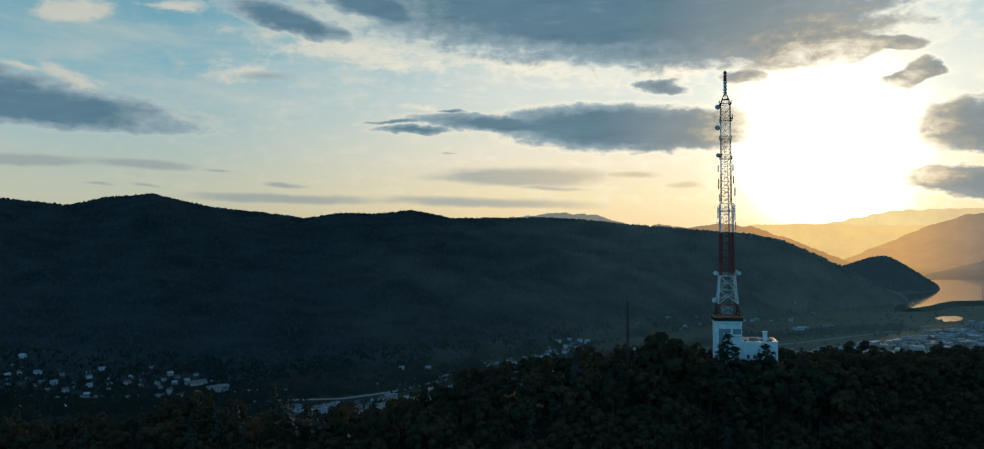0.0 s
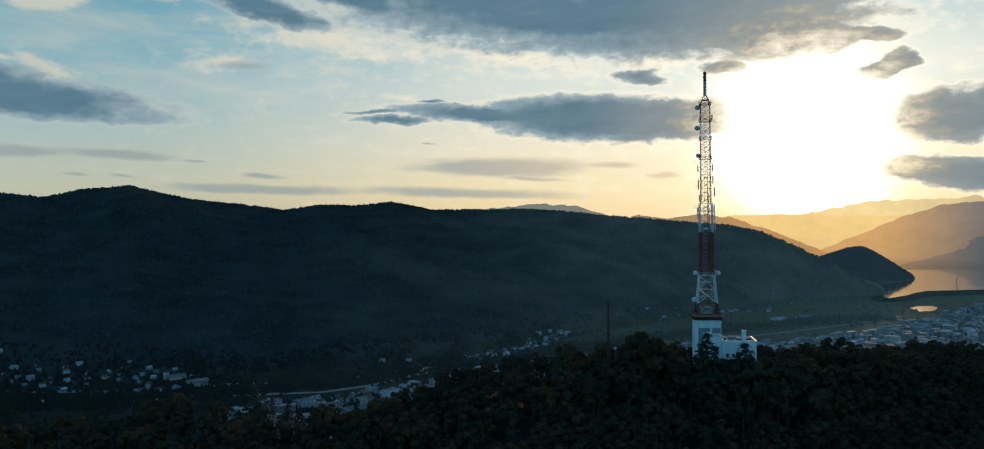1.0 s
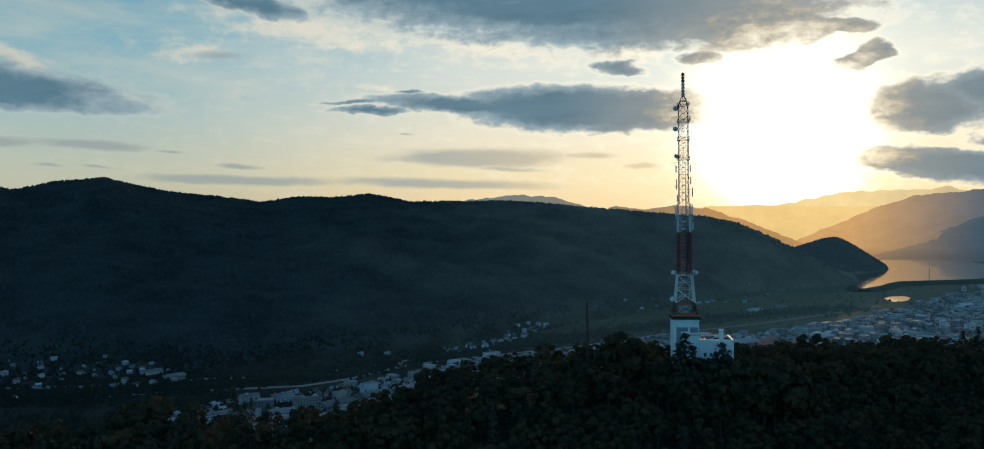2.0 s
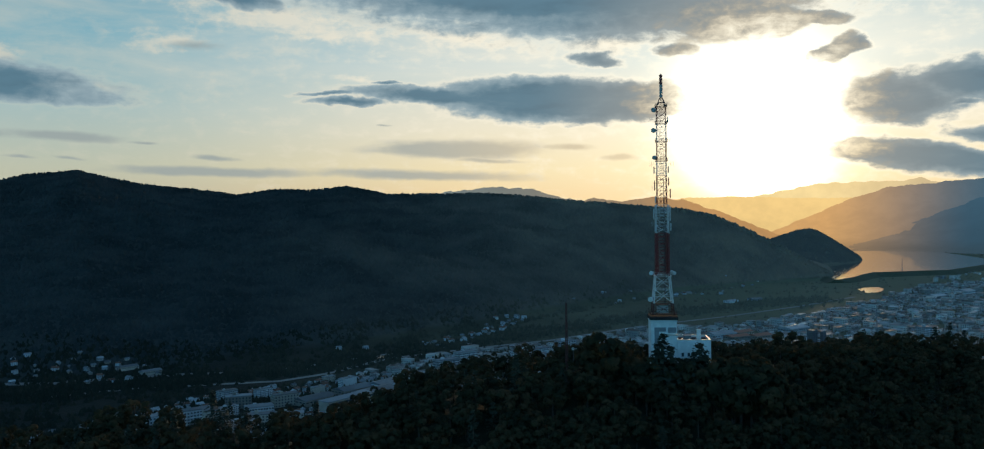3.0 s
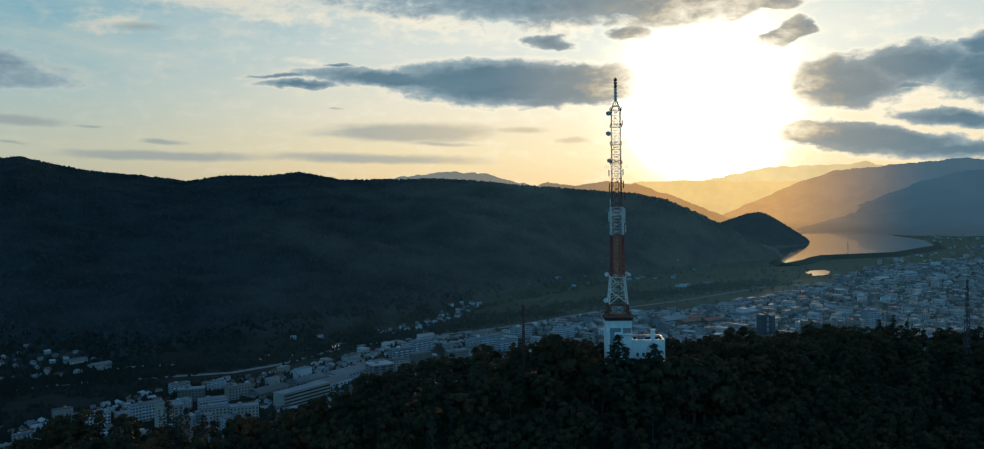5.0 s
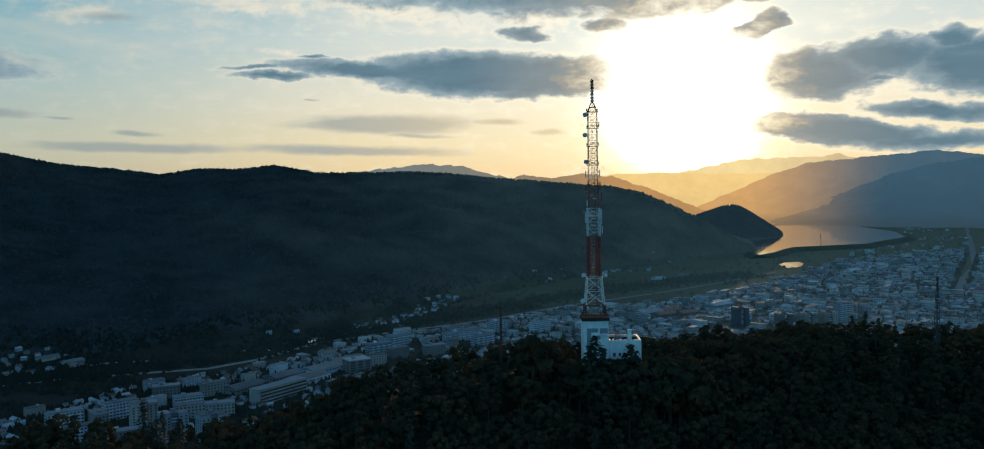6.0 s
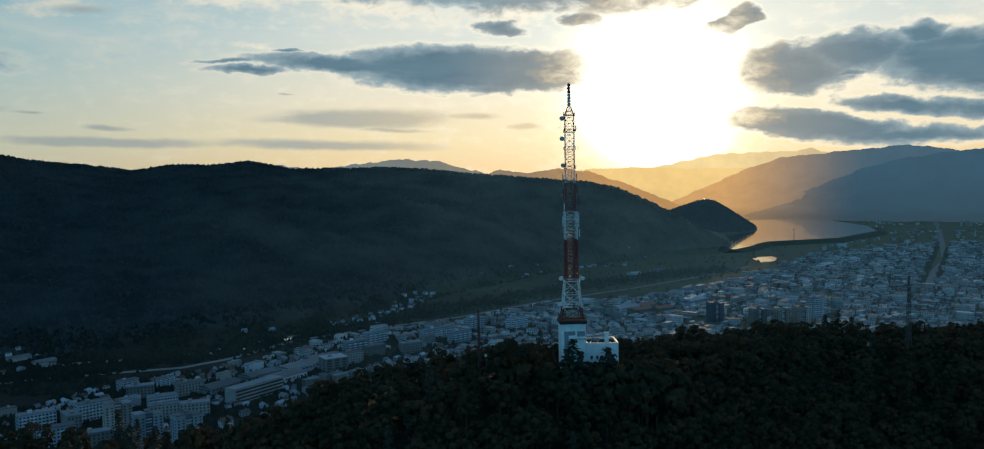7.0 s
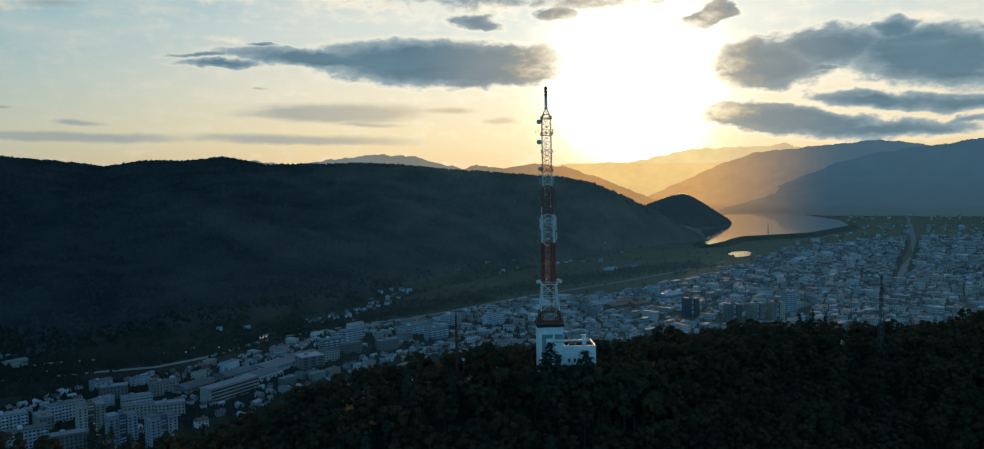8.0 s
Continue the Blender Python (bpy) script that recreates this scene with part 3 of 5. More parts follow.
def half_width(z):
    """Half the side of the mast at the height z over its deck."""
    return float(np.interp(z, [0, 12, 12.01, 34, 34.01, 64.5], [3.25, 2.2, 1.97, 1.88, 1.48, 1.38]))


def lattice(name, z0, z1, panels, mat, label, bar=0.075, leg=0.15, wide=None):
    """One painted stretch: four legs, rings, crossed braces on every side."""
    root = new(name)
    root.parent = mast
    tagged(root, label)
    size = wide or half_width
    zs = np.linspace(z0 + 0.01, z1 - 0.01, panels + 1)
    corners = [(-1, -1), (1, -1), (1, 1), (-1, 1)]
    for cx, cy in corners:
        a, b = zs[0], zs[-1]
        part("leg", tube(bmesh.new(), (cx * size(a), cy * size(a), a), (cx * size(b), cy * size(b), b), leg, leg, 6), mat, root)
    for k in range(4):
        (ax, ay), (bx, by) = corners[k], corners[(k + 1) % 4]
        for a, b in zip(zs[:-1], zs[1:]):
            ha, hb = size(a), size(b)
            bm = tube(bmesh.new(), (ax * ha, ay * ha, a), (bx * hb, by * hb, b), bar, bar, 4)
            tube(bm, (bx * ha, by * ha, a), (ax * hb, ay * hb, b), bar, bar, 4)
            part("cross_brace", bm, mat, root)
            bm = tube(bmesh.new(), (ax * hb, ay * hb, b), (bx * hb, by * hb, b), bar, bar, 4)
            part("ring_bar", bm, mat, root)
            mid, hm = (a + b) / 2, (ha + hb) / 2
            bm = tube(bmesh.new(), (ax * hm, ay * hm, mid), (bx * hm, by * hm, mid), bar * 0.7, bar * 0.7, 4)
            part("ring_bar", bm, mat, root)
    return root


lattice("base_stretch", 0.0, 3.6, 1, M_RUST, "dark red splayed foot of the mast", 0.11, 0.22)
lattice("base_stretch", 3.6, 12.0, 2, M_WHITE, "white splayed lower stretch", 0.10, 0.20)
lattice("mast_stretch", 12.0, 25.2, 6, M_RED, "red lattice stretch", 0.085, 0.17)
lattice("mast_stretch", 25.2, 34.0, 4, M_WHITE, "white lattice stretch", 0.06, 0.15)
lattice("mast_stretch", 34.0, 43.0, 4, M_RED, "red lattice stretch", 0.05, 0.09)
lattice("mast_stretch", 43.0, 47.5, 3, M_WHITE, "white lattice stretch", 0.045, 0.078)
lattice("mast_stretch", 47.5, 53.5, 4, M_RED, "red lattice stretch", 0.05, 0.078)
lattice("mast_stretch", 53.5, 59.0, 3, M_WHITE, "white lattice stretch", 0.045, 0.078)
lattice("mast_stretch", 59.0, 64.5, 3, M_RED, "red lattice stretch", 0.05, 0.078)

# cable ladder and feeder column up the middle
bm = bmesh.new()
tube(bm, (-0.35, 0.2, 0.2), (-0.35, 0.2, 64), 0.03, 0.03, 4)
tube(bm, (0.05, 0.2, 0.2), (0.05, 0.2, 64), 0.03, 0.03, 4)
for k in range(100):
    z = 0.5 + k * 0.63
    tube(bm, (-0.35, 0.2, z), (0.05, 0.2, z), 0.02, 0.02, 3)
part("ladder", bm, M_DARK, mast, "galvanised climbing ladder")
for k in range(4):
    bm = bmesh.new()
    x = 0.55 + 0.18 * k
    tube(bm, (x, 0.5, 0.2), (x, 0.5, 47 - 5 * k), 0.06, 0.06, 5)
    part("feeder_cable", bm, M_DARK, mast)
# red panel antennas stacked inside the lower red stretch
for sx in (-1, 1):
    for k in range(6):
        z = 12.5 + k * 2.1
        part("antenna_panel", box(bmesh.new(), sx * 1.5 - 0.22, -1.7, z, sx * 1.5 + 0.22, 1.45, z + 1.95, 0.04), M_RED, mast, "red panel antenna inside the frame")


def platform(z, half, mat):
    """A ring deck with a rail round the mast."""
    root = new("platform")
    root.parent = mast
    h = half_width(z)
    bm = bmesh.new()
    for a, b, c, d in ((-half, -half, half, -h), (-half, h, half, half), (-half, -h, -h, h), (h, -h, half, h)):
        box(bm, a, b, z - 0.06, c, d, z + 0.06)
    part("deck", bm, mat, root)
    for k in range(4):
        bm = bmesh.new()
        ends = [(-half, -half), (half, -half), (half, half), (-half, half)]
        a, b = ends[k], ends[(k + 1) % 4]
        for up in (0.55, 1.05):
            tube(bm, (*a, z + up), (*b, z + up), 0.03, 0.03, 4)
        for s in np.linspace(0, 1, 6)[:-1]:
            p = (a[0] + (b[0] - a[0]) * s, a[1] + (b[1] - a[1]) * s)
            tube(bm, (*p, z), (*p, z + 1.05), 0.03, 0.03, 4)
        part("rail", bm, mat, root)
    return root


platform(0.35, 4.1, M_ROOFING)
cabin = part("equipment_cabin", box(bmesh.new(), -1.7, -1.6, 0.42, 1.6, 1.5, 2.9, 0.05), M_DISH, mast, "pale grey equipment cabin between the feet")
part("cabin_roof", box(bmesh.new(), -1.85, -1.75, 2.9, 1.75, 1.65, 3.05, 0.02), M_ROOFING, cabin)
platform(12.0, 2.6, M_WHITE)
platform(31.5, 2.4, M_WHITE)
platform(47.5, 1.8, M_RED)
platform(53.5, 1.75, M_RED)
platform(59.0, 1.75, M_DARK)
platform(64.2, 1.75, M_DARK)


def dish(x, y, z, r, heading, depth=0.7, mat=None):
    """A shrouded microwave dish on a short arm, facing the heading."""
    root = new("microwave_dish")
    root.parent = mast
    root.matrix_local = pose(x, y, z, 0, 0, heading)
    bm = bmesh.new()
    tube(bm, (0, -depth / 2, 0), (0, depth / 2, 0), r, r, 18)
    part("shroud", bm, mat or M_DISH, root)
    bm = bmesh.new()
    tube(bm, (0, -depth / 2 - 0.12, 0), (0, -depth / 2 - 0.005, 0), r * 0.75, r * 0.97, 18)
    part("radome", bm, mat or M_DISH, root)
    bm = bmesh.new()
    tube(bm, (0, depth / 2 - 0.1, 0), (0.5, depth / 2 + 0.75, 0), 0.07, 0.07, 5)
    tube(bm, (0.5, depth / 2 + 0.7, -0.6), (0.5, depth / 2 + 0.7, 0.6), 0.06, 0.06, 5)
    part("arm", bm, M_DARK, root)


dish(-2.35, -0.9, 63.3, 0.72, -25)
dish(-2.45, -0.9, 57.0, 0.72, -20)
dish(-2.2, -0.9, 48.6, 0.66, -30)
dish(-3.5, -1.6, 12.9, 0.65, -20, mat=M_WHITE)
dish(3.4, -1.4, 12.8, 0.6, 25, mat=M_WHITE)
dish(-3.9, -2.4, 4.8, 0.75, -30, mat=M_WHITE)
dish(2.7, -2.2, 13.4, 0.4, 0, mat=M_WHITE)


def panel_antenna(x, y, z, h, mat):
    """A slim upright panel antenna clamped to a pipe."""
    root = new("panel_antenna")
    root.parent = mast
    root.matrix_local = pose(x, y, z)
    bm = bmesh.new()
    box(bm, -0.16, -0.12, 0, 0.16, 0.12, h, 0.03)
    part("housing", bm, mat, root)
    bm = bmesh.new()
    tube(bm, (0, 0.3, -0.3), (0, 0.3, h + 0.3), 0.05, 0.05, 5)
    for s in (0.2, 0.8):
        tube(bm, (0, 0.1, h * s), (0, 0.3, h * s), 0.04, 0.04, 4)
        tube(bm, (0, 0.3, h * s), (-x * 0.35, 0.3 - y * 0.3, h * s), 0.04, 0.04, 4)
    part("pipe", bm, M_DARK, root)


for x, y, z, h, mat in ((2.45, -1.6, 36.2, 2.6, M_RED), (2.5, -0.4, 29.0, 4.6, M_WHITE), (-2.6, -1.2, 29.5, 3.2, M_WHITE), (-2.3, -1.4, 38.5, 2.8, M_RED),
                        (2.0, -1.6, 40.0, 2.2, M_RED), (-2.1, -1.7, 34.6, 2.0, M_WHITE), (2.6, -1.2, 26.0, 2.4, M_WHITE), (-2.2, 0.9, 43.8, 1.9, M_DISH),
                        (2.2, 0.9, 44.0, 1.9, M_DISH), (1.95, -1.0, 59.5, 1.5, M_DISH)):
    panel_antenna(x, y, z, h, mat)


def yagi(x, y, z, reach, side):
    """A thin side arm with cross rods."""
    root = new("side_antenna")
    root.parent = mast
    root.matrix_local = pose(x, y, z)
    bm = bmesh.new()
    tube(bm, (0, 0, 0), (side * reach, 0, 0), 0.035, 0.03, 4)
    part("boom", bm, M_DISH, root)
    for k in range(3):
        xk = side * reach * (0.5 + 0.25 * k)
        part("rod", tube(bmesh.new(), (xk, 0, -0.75), (xk, 0, 0.75), 0.025, 0.025, 4), M_DISH, root)


for x, y, z, reach, side in ((-1.7, -1.5, 60.4, 1.9, -1), (-1.7, -1.6, 46.6, 2.0, -1), (1.7, -1.6, 46.6, 1.8, 1), (-2.1, -1.9, 33.0, 1.5, -1), (-1.7, -1.5, 39.3, 1.4, -1),
                             (-2.0, -1.9, 28.2, 1.3, -1), (1.7, -1.5, 54.0, 1.0, 1)):
    yagi(x, y, z, reach, side)

# head frame and the slim ringed antenna on top
bm = bmesh.new()
for cx, cy in ((-1, -1), (1, -1), (1, 1), (-1, 1)):
    tube(bm, (cx * 1.36, cy * 1.36, 64.5), (cx * 0.45, cy * 0.45, 67.0), 0.12, 0.1, 5)
    tube(bm, (cx * 1.36, cy * 1.36, 64.5), (-cx * 0.45, cy * 0.45, 66.9), 0.05, 0.05, 4)
for z, h in ((65.6, 1.05), (67.0, 0.5)):
    box(bm, -h, -h, z - 0.08, h, h, z + 0.08)
part("head_frame", bm, M_DARK, mast, "dark tapering head frame")
for k in range(7):
    bm = bmesh.new()
    z = 67.1 + k * 1.02
    tube(bm, (0, 0, z), (0, 0, z + 0.2), 0.28, 0.28, 10)
    tube(bm, (0, 0, z + 0.2), (0, 0, z + 0.95), 0.52, 0.52, 12)
    part("antenna_drum", bm, M_RED if k in (4, 5, 6) else M_DISH, mast, "slim stacked antenna drum")
bm = bmesh.new()
tube(bm, (0, 0, 67.0), (0, 0, 74.5), 0.2, 0.16, 8)
part("spire", bm, M_DARK, mast)

# ---------------------------------------------------------------- transmitter building under the mast
station = thing("transmitter_building", pose(TX, TY, 150.0, 0, 0, TURN), "white rendered transmitter building with a flat-roofed wing", "building")
bm = bmesh.new()
box(bm, -4.0, -3.6, -7.0, 3.9, 4.4, 16.9, 0.06)
part("tower_block", bm, M_WALL, station, "tall white block with grey bands")
bm = bmesh.new()
box(bm, -4.35, -4.0, 17.6, 4.3, 4.8, 18.6, 0.05)
part("roof_slab", bm, M_ROOFING, station, "dark overhanging roof deck")
bm = bmesh.new()
box(bm, -4.12, -3.72, 16.9, 4.02, 4.52, 17.6, 0.03)
part("cornice", bm, M_WALL, station)
for x0, x1, z0, z1 in ((-2.9, -1.5, 1.0, 14.0), (-2.9, 0.6, 14.0, 15.3), (1.2, 3.7, 13.6, 15.3)):
    bm = bmesh.new()
    box(bm, x0, -3.66, z0, x1, -3.58, z1, 0.01)
    part("facade_band", bm, M_GREY, station, "grey painted facade band")
bm = bmesh.new()
box(bm, 0.7, -5.2, -7.0, 3.9, -3.5, 13.0, 0.05)
part("stair_bay", bm, M_WALL, station, "white projecting stair bay")
bm = bmesh.new()
box(bm, 0.55, -5.35, 13.0, 4.05, -3.45, 13.25, 0.03)
part("bay_coping", bm, M_COPING, station)
bm = bmesh.new()
box(bm, 3.94, -5.6, -7.0, 13.9, 4.4, 11.0, 0.06)
part("wing", bm, M_WALL, station, "low white wing with a flat roof")
bm = bmesh.new()
box(bm, 4.3, -5.25, 11.0, 13.55, 4.05, 11.12)
part("wing_roof", bm, M_ROOFING, station, "dark felt roof")
for x0, y0, x1, y1 in ((3.94, -5.6, 13.9, -5.2), (3.94, 4.05, 13.9, 4.45), (13.5, -5.2, 13.9, 4.05), (3.94, -5.2, 4.3, 4.05)):
    bm = bmesh.new()
    box(bm, x0, y0, 11.0, x1, y1, 11.75, 0.02)
    parapet = part("parapet", bm, M_WALL, station)
    bm = bmesh.new()
    box(bm, x0 - 0.05, y0 - 0.05, 11.75, x1 + 0.05, y1 + 0.05, 11.84, 0.01)
    part("coping", bm, M_COPING, parapet, "bright metal coping")
bm = bmesh.new()
box(bm, 10.3, -1.2, 11.1, 11.5, 0.0, 14.1, 0.04)
chimney = part("chimney", bm, M_WALL, station, "white square chimney")
bm = bmesh.new()
box(bm, 10.15, -1.35, 14.1, 11.65, 0.15, 14.3, 0.02)
part("chimney_cap", bm, M_WALL, chimney)
bm = bmesh.new()
for k in range(3):
    tube(bm, (5.2 + 2.2 * k, -3.5, 11.5), (7.0 + 2.2 * k, 3.2, 11.5), 0.12, 0.12, 5)
    tube(bm, (5.2 + 2.2 * k, -3.5, 11.1), (5.2 + 2.2 * k, -3.5, 11.5), 0.08, 0.08, 4)
    tube(bm, (7.0 + 2.2 * k, 3.2, 11.1), (7.0 + 2.2 * k, 3.2, 11.5), 0.08, 0.08, 4)
part("roof_pipes", bm, M_COPING, station, "metal pipes across the roof")
bm = bmesh.new()
box(bm, 6.6, 0.5, 11.12, 8.8, 2.6, 12.2, 0.05)
part("roof_unit", bm, M_GREY, station, "grey roof plant box")


def window(parent, x, y, z, w, h, side=0):
    """A recessed-looking window: frame, pane and sill on a wall that faces -y."""
    root = new("window")
    root.parent = parent
    root.matrix_local = pose(x, y, z, 0, 0, side)
    bm = bmesh.new()
    t = 0.09
    for a, b, c, d in ((-w / 2, 0, w / 2, t), (-w / 2, h - t, w / 2, h), (-w / 2, t, -w / 2 + t, h - t), (w / 2 - t, t, w / 2, h - t)):
        box(bm, a, -0.07, b, c, 0.03, d)
    part("frame", bm, M_WALL, root)
    bm = bmesh.new()
    box(bm, -w / 2 + t, -0.03, t, w / 2 - t, 0.02, h - t)
    part("pane", bm, M_GLASS, root)
    bm = bmesh.new()
    box(bm, -w / 2 - 0.08, -0.2, -0.1, w / 2 + 0.08, 0.02, -0.01)
    part("sill", bm, M_COPING, root)


for x in (5.4, 7.2, 8.7, 12.0):
    window(station, x, -5.62, 6.6, 1.0, 1.35)
for z in (4.0, 8.0):
    window(station, -0.5, -3.62, z, 0.9, 1.4)

# ---------------------------------------------------------------- slim second mast and a small dish beside it
pole = thing("aerial_pole", pose(40.2, 265.0, float(land(40.2, 265.0)) - 0.3), "slim rust-red lattice aerial pole among trees", "aerial pole")
for k in range(3):
    a = radians(120 * k)
    bm = bmesh.new()
    tube(bm, (0.48 * math.cos(a), 0.48 * math.sin(a), 0), (0.22 * math.cos(a), 0.22 * math.sin(a), 27.5), 0.20, 0.12, 5)
    part("leg", bm, M_RUST, pole)
bm = bmesh.new()
for k in range(30):
    z, r = 0.4 + k * 0.90, 0.48 - 0.26 * k / 30
    for i in range(3):
        a, b = radians(120 * i), radians(120 * (i + 1))
        tube(bm, (r * math.cos(a), r * math.sin(a), z), (r * math.cos(b), r * math.sin(b), z + 0.8), 0.07, 0.06, 4)
part("bracing", bm, M_RUST, pole)
bm = bmesh.new()
tube(bm, (0, 0, 25.8), (0, 0, 29.0), 0.08, 0.05, 5)
part("whip", bm, M_DARK, pole)
for k in range(2):
    bm = bmesh.new()
    box(bm, -0.25, -0.45, 17.0 + 3.2 * k, 0.25, -0.2, 19.2 + 3.2 * k, 0.03)
    part("panel", bm, M_RUST, pole)


def white_dome(x, y, z):
    root = thing("satellite_dish", pose(x, y, z, 0, 0, -20), "small white satellite dish on the hilltop", "satellite dish")
    bm = bmesh.new()
    rings = []
    for i in range(6):
        r = 0.5 * i / 5
        rings.append([bm.verts.new((r * math.cos(t), -0.25 * (r / 0.5) ** 2, r * math.sin(t))) for t in (k * math.tau / 16 for k in range(16))])
    for a, b in zip(rings[:-1], rings[1:]):
        for k in range(16):
            bm.faces.new((a[k], a[(k + 1) % 16], b[(k + 1) % 16], b[k]))
    bmesh.ops.remove_doubles(bm, verts=bm.verts, dist=0.001)
    bmesh.ops.solidify(bm, geom=bm.faces[:], thickness=0.06)
    part("reflector", bm, M_DISH, root)
    bm = bmesh.new()
    tube(bm, (0, 0.1, 0), (0, 0.4, -16.0), 0.12, 0.16, 6)
    part("post", bm, M_DARK, root)


white_dome(41.8, 262.0, 160.2)

# ---------------------------------------------------------------- woods
LEAF_STOPS = [(0.0, (0.024, 0.028, 0.019)), (0.35, (0.040, 0.044, 0.026)), (0.6, (0.062, 0.057, 0.032)), (0.8, (0.090, 0.066, 0.037)), (1.0, (0.112, 0.075, 0.040))]
M_LEAF = island_tinted("mixed_autumn_leaves", LEAF_STOPS, 0.85, 0.08, 0.45, single=0.10, patch=0.15)
M_NEEDLE = island_tinted("dark_pine_needles", [(0.0, (0.014, 0.022, 0.016)), (1.0, (0.034, 0.046, 0.030))], 0.7, 0.2, 0.08)
M_BARK = painted("grey_brown_bark", (0.05, 0.04, 0.032), (0.09, 0.075, 0.06), 2.5, 0.95, 0, 0.5)
# the russet ramp puts the haze over the ridge's downstream end into colour
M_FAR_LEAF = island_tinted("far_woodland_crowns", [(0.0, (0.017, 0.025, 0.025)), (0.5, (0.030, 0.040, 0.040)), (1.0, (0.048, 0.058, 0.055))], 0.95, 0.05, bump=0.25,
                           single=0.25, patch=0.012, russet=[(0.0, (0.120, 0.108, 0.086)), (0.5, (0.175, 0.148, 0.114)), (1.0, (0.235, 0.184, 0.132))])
# knoll crowns: haze over them painted in as a paler, browner base colour
M_KNOLL_LEAF = island_tinted("hazed_knoll_crowns", [(0.0, (0.115, 0.108, 0.092)), (1.0, (0.155, 0.138, 0.112))], 0.95, 0.05, bump=0.3, single=0.3)


def leaf_cloud(rng, centres, normals, size):
    """Small leaf sprays: one three-sided face at each centre."""
    n = len(centres)
    up = rng.normal(size=(n, 3))
    u = np.cross(normals, up)
    u /= np.linalg.norm(u, axis=1, keepdims=True) + 1e-9
    w = np.cross(normals, u)
    s = size * rng.uniform(0.6, 1.3, (n, 1))
    k = rng.uniform(0.65, 1.1, (n, 1))
    verts = np.stack([centres - u * s - w * s * k * 0.6, centres + u * s - w * s * k * 0.5, centres + w * s * k * 1.1], 1).reshape(-1, 3)
    return verts, np.arange(3 * n).reshape(n, 3)


def bars(segments, sides=5):
    """Tapered bars as arrays, for trunks and limbs."""
    vs, qs = [], []
    for a, b, ra, rb in segments:
        a, b = np.array(a, float), np.array(b, float)
        axis = (b - a) / np.linalg.norm(b - a)
        u = np.cross(axis, (0.31, 0.95, 0.07))
        u /= np.linalg.norm(u)
        w = np.cross(axis, u)
        t = np.arange(sides) * 2 * np.pi / sides
        ring = np.cos(t)[:, None] * u + np.sin(t)[:, None] * w
        o = sum(len(v) for v in vs)
        vs.append(np.vstack([a + ring * ra, b + ring * rb]))
        k = np.arange(sides)
        qs.append(np.stack([o + k, o + (k + 1) % sides, o + sides + (k + 1) % sides, o + sides + k], 1))
    return np.vstack(vs), np.vstack(qs)


def broadleaf(seed):
    """Arrays of the trunk with its limbs, and of a wide domed crown of many leafy lobes."""
    rng = np.random.RandomState(seed)
    h = rng.uniform(8.5, 11.5)
    reach, deep = rng.uniform(3.0, 4.1), h * rng.uniform(0.34, 0.42)
    heart = h * 0.58
    segs = [((0, 0, -1.5), (0.1, 0.05, h * 0.45), 0.26, 0.18), ((0.1, 0.05, h * 0.45), (0.0, 0.15, h * 0.85), 0.18, 0.06)]
    cs, ns = [], []
    for k in range(15):
        # lobes spread over the dome by the golden angle, from its skirt to its top
        up = -0.55 + 1.45 * (k + 0.5) / 15
        a = k * 2.4 + rng.uniform(-0.35, 0.35)
        ring = math.sqrt(max(0.0, 1 - min(1.0, up * up))) * rng.uniform(0.62, 0.92)
        c = np.array([math.cos(a) * reach * ring, math.sin(a) * reach * ring, heart + deep * up * rng.uniform(0.75, 1.0)])
        r = rng.uniform(1.05, 1.6) * (1.0 - 0.2 * max(up, 0))
        if k % 3 == 0:
            segs.append(((0.05, 0.08, h * 0.40), tuple(c), 0.10, 0.03))
        n = int(52 * r)
        d = rng.normal(size=(n, 3)) + (c - (0, 0, heart - deep)) * 0.16
        d /= np.linalg.norm(d, axis=1, keepdims=True)
        cs.append(c + d * r * rng.uniform(0.72, 1.06, (n, 1)) * (1, 1, 0.78))
        ns.append(d + rng.normal(size=(n, 3)) * 0.20)
    ns = np.vstack(ns)
    ns /= np.linalg.norm(ns, axis=1, keepdims=True)
    return bars(segs), leaf_cloud(rng, np.vstack(cs), ns, 0.40)


